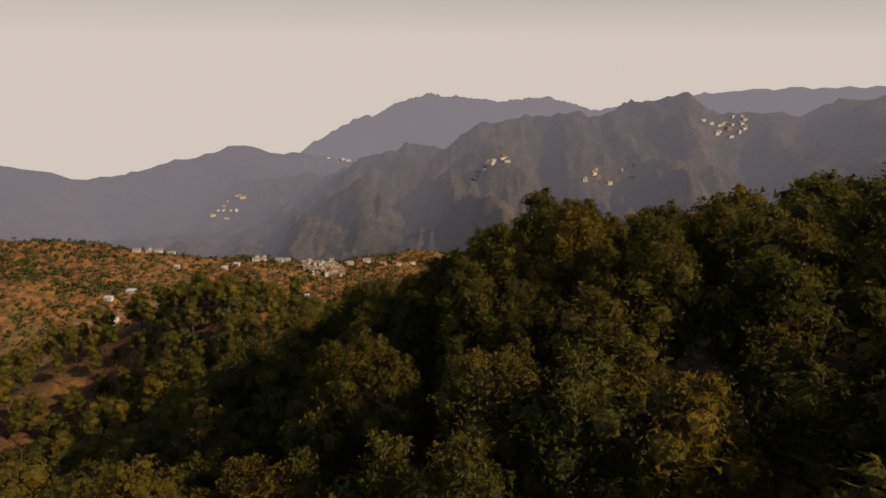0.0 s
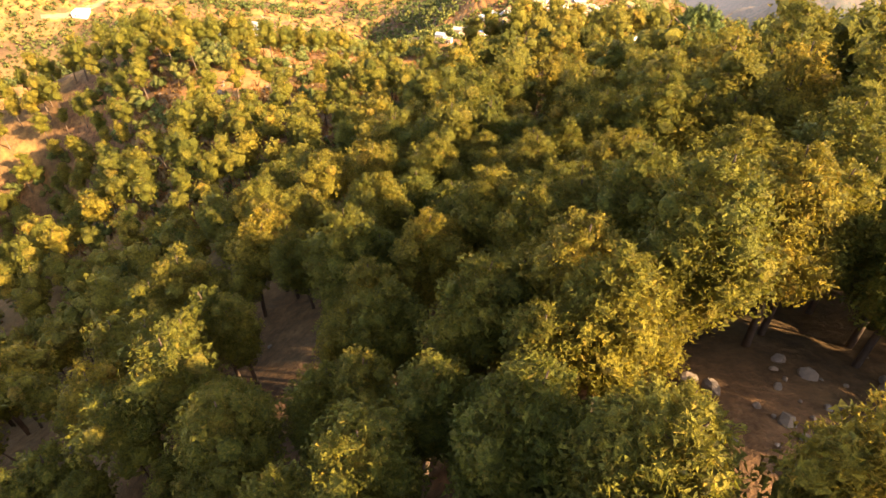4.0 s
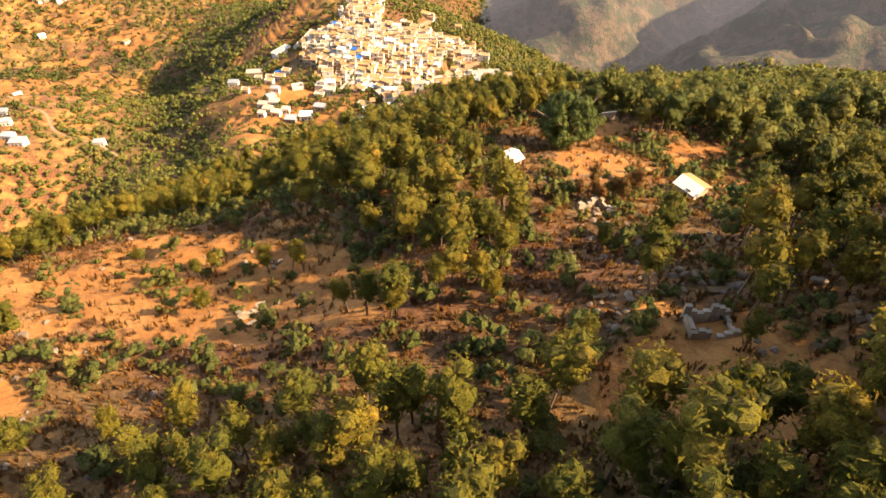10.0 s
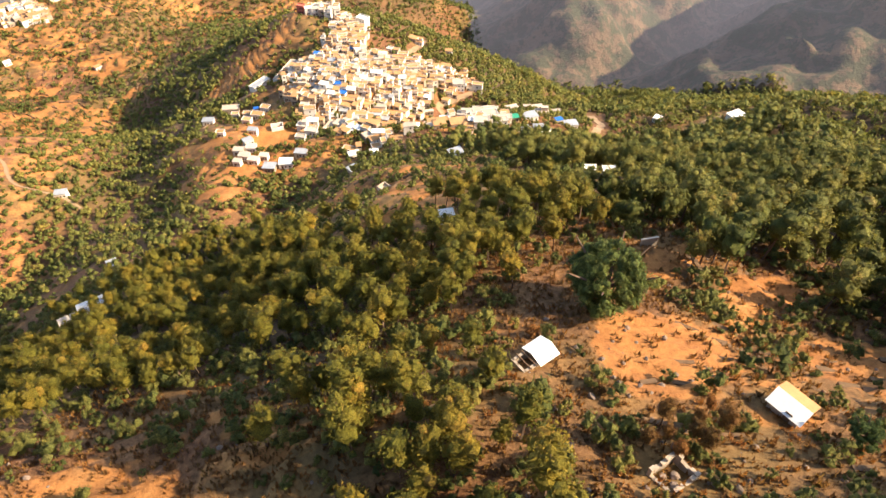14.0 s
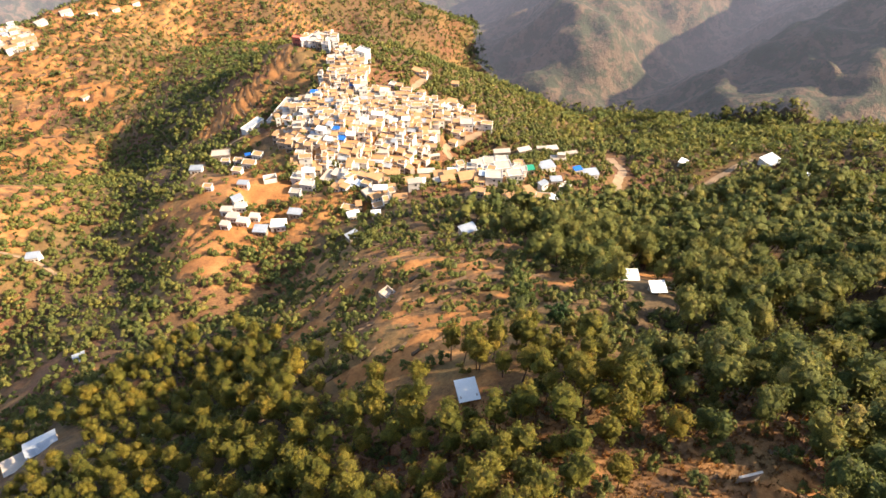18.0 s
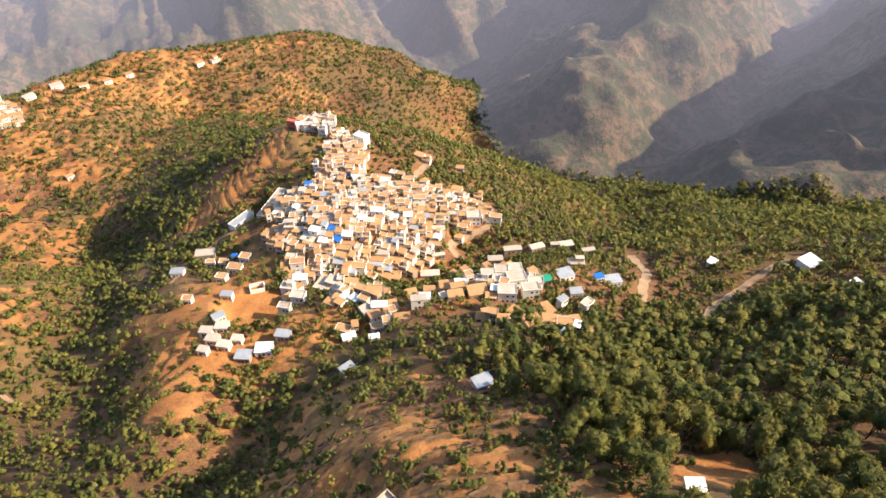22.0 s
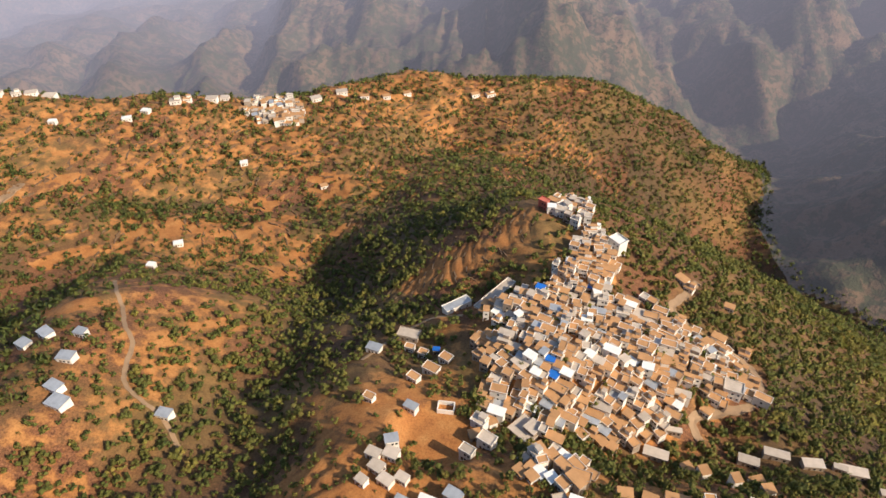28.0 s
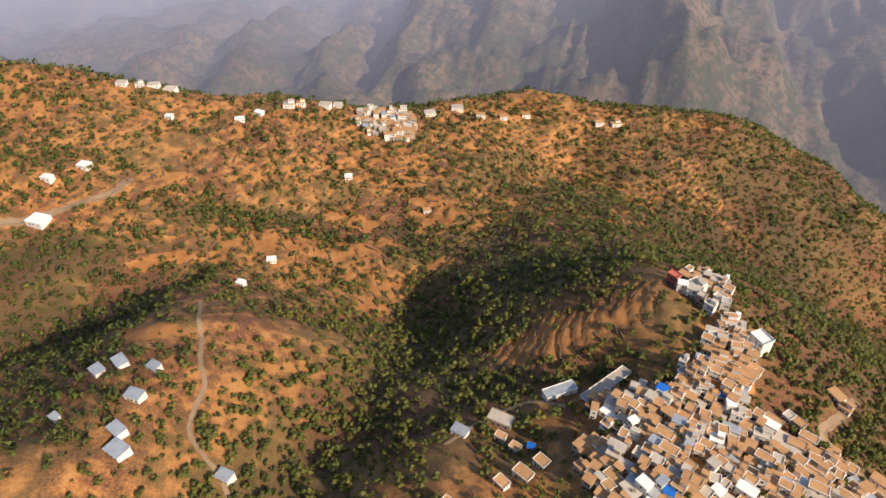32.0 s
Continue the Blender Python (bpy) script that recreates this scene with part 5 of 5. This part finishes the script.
# scrub and small broadleaf trees
small_bushes = [[(*bush_shape(1.0, 6, 13, 0.24), 0)] for i in range(6)]
fine_bushes = [[(*bush_shape(1.0, 9, 26, 0.17, 0.85), 0)] for i in range(6)]
tiny_bushes = [[(*bush_shape(1.0, 4, 9, 0.6), 0)] for i in range(6)]


def clear_of(px, py, gap=1.0):
    """True where no house, hut or road stands."""
    out = np.ones(np.shape(px), bool)
    for x, y, g in taken:
        out &= (px - x) ** 2 + (py - y) ** 2 > (0.6 * g + gap) ** 2
    return out


def scrub_density(px, py):
    e = 16.0
    hollow = (land(px + e, py) + land(px - e, py) + land(px, py + e) + land(px, py - e)) / 4 - land(px, py)
    patch = 0.8 * wave_noise(px, py, 38, 61, 3) + 0.5 * wave_noise(px, py, 160, 62, 2) + 0.8 * np.clip(hollow / 1.2, -0.6, 1.2)
    w = 0.62 + 0.55 * patch + 0.8 * shade_woods(px, py)
    west = (px < -90) & (py > 250)
    w = np.where(west | (py > 660), 0.82 + 0.6 * patch + 0.7 * shade_woods(px, py), w)
    w = np.where((py < 222) & (px > -70), np.maximum(w, 0.4) + 0.15, w) * np.where(py < 130, 0.75, 1.0)
    w = w + 0.4 * np.clip((px + 60) / 120, 0, 1) * np.clip((py - 690) / 60, 0, 1)
    w = np.where((px > 300) & (py > 430), 0.95 + 0.2 * patch, w)
    return w * (1 - 0.93 * keep_out(px, py)) * np.where(inside(px, py, TERRACES, 0.3) > 0.5, np.where(np.abs(terrace_part(px, py, land(px, py))[0] - 0.76) < 0.2, 1.4, 0.7), 1.0)


for spacing, box, seed, shapes, low, high, mat, title in (
        (3.3, (-90, 150, 88, 235), 31, fine_bushes, 1.8, 5.6, LEAVES, "near_scrub"),
        (3.3, (-90, 150, 235, 330), 37, small_bushes, 2.0, 6.4, LEAVES, "terrace_scrub"),
        (4.6, (-130, 260, 330, 660), 32, small_bushes, 2.6, 8.2, LEAVES, "hillside_scrub"),
        (4.9, (-520, -130, 150, 700), 33, tiny_bushes, 2.0, 7.0, SCRUB, "western_scrub"),
        (5.4, (-520, 440, 660, 1120), 34, tiny_bushes, 2.2, 7.5, SCRUB, "far_scrub"),
        (5.8, (260, 520, 120, 660), 35, tiny_bushes, 4.5, 9.5, LEAVES, "eastern_scrub"),
        (7.2, (420, 780, 420, 1120), 36, tiny_bushes, 5.0, 10.0, LEAVES, "gorge_woods")):
    a, b, r = scatter(spacing, *box, seed)
    ok = (r.random(len(a)) < scrub_density(a, b)) & (a < gorge_line(b) + 15)
    a, b = a[ok], b[ok]
    size = low + (high - low) * r.random(len(a)) ** 1.6
    forest(title, shapes, a, b, size, [mat], "scattered green scrub on ochre slopes", "shrubs", seed)

# single shrubs round the clearings, each a thing
shrub_meshes = []
for m in (LEAVES, LEAVES, SCRUB, DRY):
    v, f, w = bush_shape(1.0, 16, 40, 0.16, 0.85)
    shrub_meshes.append(mesh_from("shrub", v, f, [m], outward=w))
a, b, r = scatter(4.6, -60, 108, 88, 222, 41)
ok = (r.random(len(a)) < 0.5) & (inside(a, b, FIELDS, 0.1) < 0.95) & clear_of(a, b)
who = r.permutation(np.where(ok)[0])[:300]
a, b = a[who], b[who]
for x, y, z in zip(a, b, ground_z(a, b)):
    burnt = 34 < x < 62 and 122 < y < 172
    k = 3 if burnt and r.random() < 0.7 else int(r.integers(3))
    s = 1.5 + 3.2 * r.random() ** 1.5
    ob = tagged(new("shrub", shrub_meshes[k]), "dry reddish-brown shrub on the stony slope" if k == 3 else "leafy green shrub on ochre soil", "shrub", "shrubs round the clearings")
    ob.matrix_basis = pose(x, y, z - 0.1, 0, 0, r.uniform(0, 360)) @ Matrix.Diagonal((s, s, s * r.uniform(0.7, 1.1), 1))


a, b, r = scatter(3.2, 33, 68, 104, 174, 43)
ok = (r.random(len(a)) < 0.45) & (inside(a, b, FIELDS, 0.1) < 0.5) & clear_of(a, b)
for x, y, z in zip(a[ok], b[ok], ground_z(a[ok], b[ok])):
    s = r.uniform(0.5, 1.5)
    ob = tagged(new("dry_shrub", shrub_meshes[3]), "dry reddish-brown shrub on the stony slope", "shrub", "dry shrubs of the stony slope")
    ob.matrix_basis = pose(x, y, z - 0.1, 0, 0, r.uniform(0, 360)) @ Matrix.Diagonal((s, s, s * r.uniform(0.6, 1.0), 1))


# shrubs on the open clearing and along the banks of the terraces
a, b, r = scatter(4.6, -56, 22, 124, 184, 44)
ok = (r.random(len(a)) < 0.42) & (inside(a, b, FIELDS[:2], 0.1) > 0.5)
for x, y, z in zip(a[ok], b[ok], ground_z(a[ok], b[ok])):
    s = 1.9 + 3.0 * r.random() ** 1.4
    ob = tagged(new("clearing_shrub", shrub_meshes[int(r.integers(3))]), "leafy green shrub on the orange clearing", "shrub", "shrubs of the open clearing")
    ob.matrix_basis = pose(x, y, z - 0.1, 0, 0, r.uniform(0, 360)) @ Matrix.Diagonal((s, s, s * r.uniform(0.7, 1.1), 1))
a, b, r = scatter(2.3, -20, 115, 225, 450, 45)
ok = (np.abs(terrace_part(a, b, land(a, b))[0] - 0.76) < 0.17) & (inside(a, b, TERRACES, 0.4) > 0.4) & (r.random(len(a)) < 0.8) & (inside(a, b, VILLAGE + HAMLET + [(33, 441, 14, 15, 0)], 0.1) < 0.3)
for x, y, g in taken:
    ok &= (a - x) ** 2 + (b - y) ** 2 > (0.62 * g + 1.5) ** 2
forest("bank_shrubs", small_bushes, a[ok], b[ok], 1.3 + 3.2 * r.random(ok.sum()) ** 1.8, [LEAVES], "green shrubs along the banks of the terraces", "shrubs", 46)


def broadleaf(x, y, wide, tall, label):
    """A spreading broadleaf tree with forked trunk and a dense uneven crown."""
    tree = tagged(new("broadleaf_tree"), label, "tree", "spreading trees among the fields")
    tree.matrix_basis = pose(x, y, float(ground_z(x, y)) - 0.2)
    limbs = [tube([(0, 0, -0.3), (0.1, 0, tall * 0.2), (0.2, 0.1, tall * 0.35)], np.array([0.5, 0.4, 0.32]) * wide / 10, 7)]
    for k in range(6):
        q = k * 1.05 + rng.uniform(-0.3, 0.3)
        limbs.append(tube([(0.2, 0.1, tall * 0.33), (math.cos(q) * wide * 0.2, math.sin(q) * wide * 0.2, tall * 0.55), (math.cos(q) * wide * 0.38, math.sin(q) * wide * 0.38, tall * 0.75)],
                          np.array([0.2, 0.13, 0.04]) * wide / 10, 5))
    part("trunk", mesh_from("trunk", *joined(limbs)[:2], [BARK], smooth=True), tree)
    v, f, w = bush_shape(wide, int(50 + 9 * wide), 60, 0.24, tall / wide)
    part("crown", mesh_from("crown", v + np.array([0, 0, tall * 0.04]), f, [GREEN_LEAVES], outward=w), tree)


for x, y, wide, tall in ((58, 175, 19, 14), (69, 139, 5.5, 5), (80, 258, 8.5, 7), (81, 243, 8, 4.5), (146, 262, 9, 7), (186, 286, 9, 8), (84, 268, 6, 6), (166, 494.1, 9, 7), (50.1, 461.4, 7, 6), (56.6, 444.4, 6, 6)):
    broadleaf(x, y, wide, tall, "dark green spreading broadleaf tree beside terraced fields")

# small leafy trees between the houses
yard = []
for i in range(4):
    v, f, w = bush_shape(4.6, 12, 22, 0.26, 0.85)
    stem = tube([(0, 0, -0.3), (0.1, 0.05, 1.2), (0.15, 0.1, 2.6)], np.array([0.2, 0.16, 0.1]), 5)
    yard.append((mesh_from("trunk", *stem[:2], [BARK], smooth=True), mesh_from("crown", v + np.array([0, 0, 1.0]), f, [LEAVES], outward=w)))
yr = random.Random(17)
made = 0
for _ in range(4000):
    cx, cy, rx, ry, turn = yr.choice(VILLAGE[:3] + HAMLET + [(168, 492, 16, 12, 0), (120, 430, 40, 14, 0), (60, 452, 16, 10, 0), (168, 545, 22, 26, 0), (190, 460, 26, 26, 0)])
    x, y = cx + yr.uniform(-1.15, 1.15) * rx, cy + yr.uniform(-1.15, 1.15) * ry
    if inside(np.array([x]), np.array([y]), VILLAGE[:3], 0.1)[0] > 0.85 and yr.random() < 0.9 or not free(x, y, 4.0):
        continue
    if inside(np.array([x]), np.array([y]), [(33, 441, 14, 15, 0)], 0.1)[0] > 0.3:
        continue
    taken.append((x, y, 3.0))
    trunk, crown = yr.choice(yard)
    s = yr.uniform(0.6, 1.25)
    tree = tagged(new("yard_tree"), "small leafy green tree between village houses", "tree", "trees of the village")
    tree.matrix_basis = pose(x, y, float(ground_z(x, y)), 0, 0, yr.uniform(0, 360)) @ Matrix.Diagonal((s, s, s, 1))
    part("trunk", trunk, tree)
    part("crown", crown, tree)
    made += 1
    if made == 400:
        break

# low dry grass and loose stones between the clearings
tufts = []
for i in range(5):
    q = rng.uniform(0, 2 * math.pi, 9)
    root = np.stack([np.cos(q), np.sin(q), 0 * q], -1) * rng.uniform(0.05, 0.35, (9, 1))
    side = np.stack([-np.sin(q), np.cos(q), 0 * q], -1) * 0.16
    tip = root * 2.0 + np.array([0, 0, 1]) * rng.uniform(0.3, 0.75, (9, 1))
    v = np.stack([root - side, root + side, tip], 1).reshape(-1, 3)
    tufts.append([(v, np.arange(27).reshape(-1, 3), np.tile((0.0, 0.0, 1.0), (27, 1)), 0)])
pebbles = [[(*cores(np.zeros((1, 3)), np.array([0.5]), TWENTY), 0)] for i in range(5)]
a, b, r = scatter(0.95, -60, 112, 84, 222, 47)
ok = (r.random(len(a)) < 0.75 * (1 - 0.7 * inside(a, b, FIELDS, 0.15))) & (inside(a, b, [(48, 130, 30, 44, 0), (-10, 130, 60, 50, 0), (70, 190, 40, 34, 0)], 0.3) > 0.3)
forest("dry_grass", tufts, a[ok], b[ok], r.uniform(0.5, 1.5, ok.sum()), [DRY], "tufts of dry brown grass on stony soil", "grass", 48)
a, b, r = scatter(2.2, -60, 112, 20, 222, 49)
ok = r.random(len(a)) < np.clip(0.1 + 0.5 * inside(a, b, [(48, 128, 20, 32, 0), (-40, 118, 22, 24, 0), (28, 40, 16, 26, 0)], 0.3) + 0.25 * wave_noise(a, b, 20, 50, 2), 0, 1)
forest("loose_stones", pebbles, a[ok], b[ok], 0.25 + 0.9 * r.random(ok.sum()) ** 2.5, [ROCK], "loose grey-brown stones on the slope", "stones", 50)

# lone pines on the clearing and the stony slope, bare-stemmed
for x, y, s in ((-14.5, 158, 0.5), (-12, 158.5, 0.42), (-4, 153, 0.55), (-0.4, 153, 0.6), (1, 149.6, 0.55), (-12.7, 143.4, 0.5), (4.2, 131, 0.62), (6, 128.6, 0.68), (8.2, 126.3, 0.7), (14.5, 128, 0.6),
                (36.4, 119.6, 0.5), (37.7, 130.8, 0.52), (85, 141.6, 0.55), (35.9, 104.5, 0.48), (-23.7, 167.3, 0.34), (20, 124, 0.6), (27, 134, 0.62), (30, 140, 0.66), (24, 112, 0.55)):
    trunk, crown = wood_pines[int(r.integers(7))]
    tree = tagged(new("lone_pine"), "young pine with a bare slender stem on open ground", "tree", "lone pines of the clearings")
    tree.matrix_basis = pose(x, y, float(ground_z(x, y)) - 0.1, r.normal(0, 3), r.normal(0, 3), r.uniform(0, 360)) @ Matrix.Diagonal((s * 1.1, s * 1.1, s, 1))
    part("trunk", trunk, tree)
    part("crown", crown, tree)

# pines scorched brown above the stony slope
for x, y in ((47.4, 146.7), (46.9, 144.4), (50.1, 145.6), (50.5, 144.1), (52.5, 147.5), (44.5, 147), (54, 145.5), (48.5, 149), (56, 149)):
    trunk, crown = wood_pines[int(r.integers(7))]
    s = r.uniform(0.4, 0.6)
    tree = tagged(new("scorched_pine"), "small pine with scorched brown needles on the stony slope", "tree", "scorched pines")
    tree.matrix_basis = pose(x, y, float(ground_z(x, y)) - 0.1, 0, 0, r.uniform(0, 360)) @ Matrix.Diagonal((s, s, s, 1))
    part("trunk", trunk, tree)
    burnt = crown.copy()
    burnt.materials[0] = DRY
    part("crown", burnt, tree)


# earth and dry-stone banks along the terraces' edges
rows = []
for spacing, box, tall, seed in ((2.4, (-20, 115, 225, 345), 1.5, 55), (2.4, (-15, 85, 545, 625), 1.7, 56), (3.3, (-420, 200, 600, 1010), 3.0, 57), (1.8, (22, 112, 92, 192), 1.1, 58)):
    a, b, r = scatter(spacing, *box, seed)
    part_of, field = terrace_part(a, b, land(a, b))[0], inside(a, b, TERRACES, 0.4)
    ok = (np.abs(part_of - 0.72) < 0.07) & (field > 0.45) & (r.random(len(a)) < 0.8) & (inside(a, b, VILLAGE, 0.1) < 0.4)
    for x, y, g in taken:
        ok &= (a - x) ** 2 + (b - y) ** 2 > (0.6 * g + 1.5) ** 2
    a, b = a[ok], b[ok]
    e = 2.5
    sx, sy = land(a + e, b) - land(a - e, b), land(a, b + e) - land(a, b - e)
    for x, y, z, u, v in zip(a, b, ground_z(a, b), sx, sy):
        long = spacing * r.uniform(1.0, 2.1)
        rows.append(((x, y, z - 0.1), (long, 0.5 + 0.4 * r.random(), tall * r.uniform(0.7, 1.2)), math.degrees(math.atan2(v, u)) + 90 + r.normal(0, 8)))
tagged(new("terrace_banks", boxes_mesh("terrace_banks", rows, BANK)), "low banks of earth and stone along the terraced fields", "banks", kind="stuff")
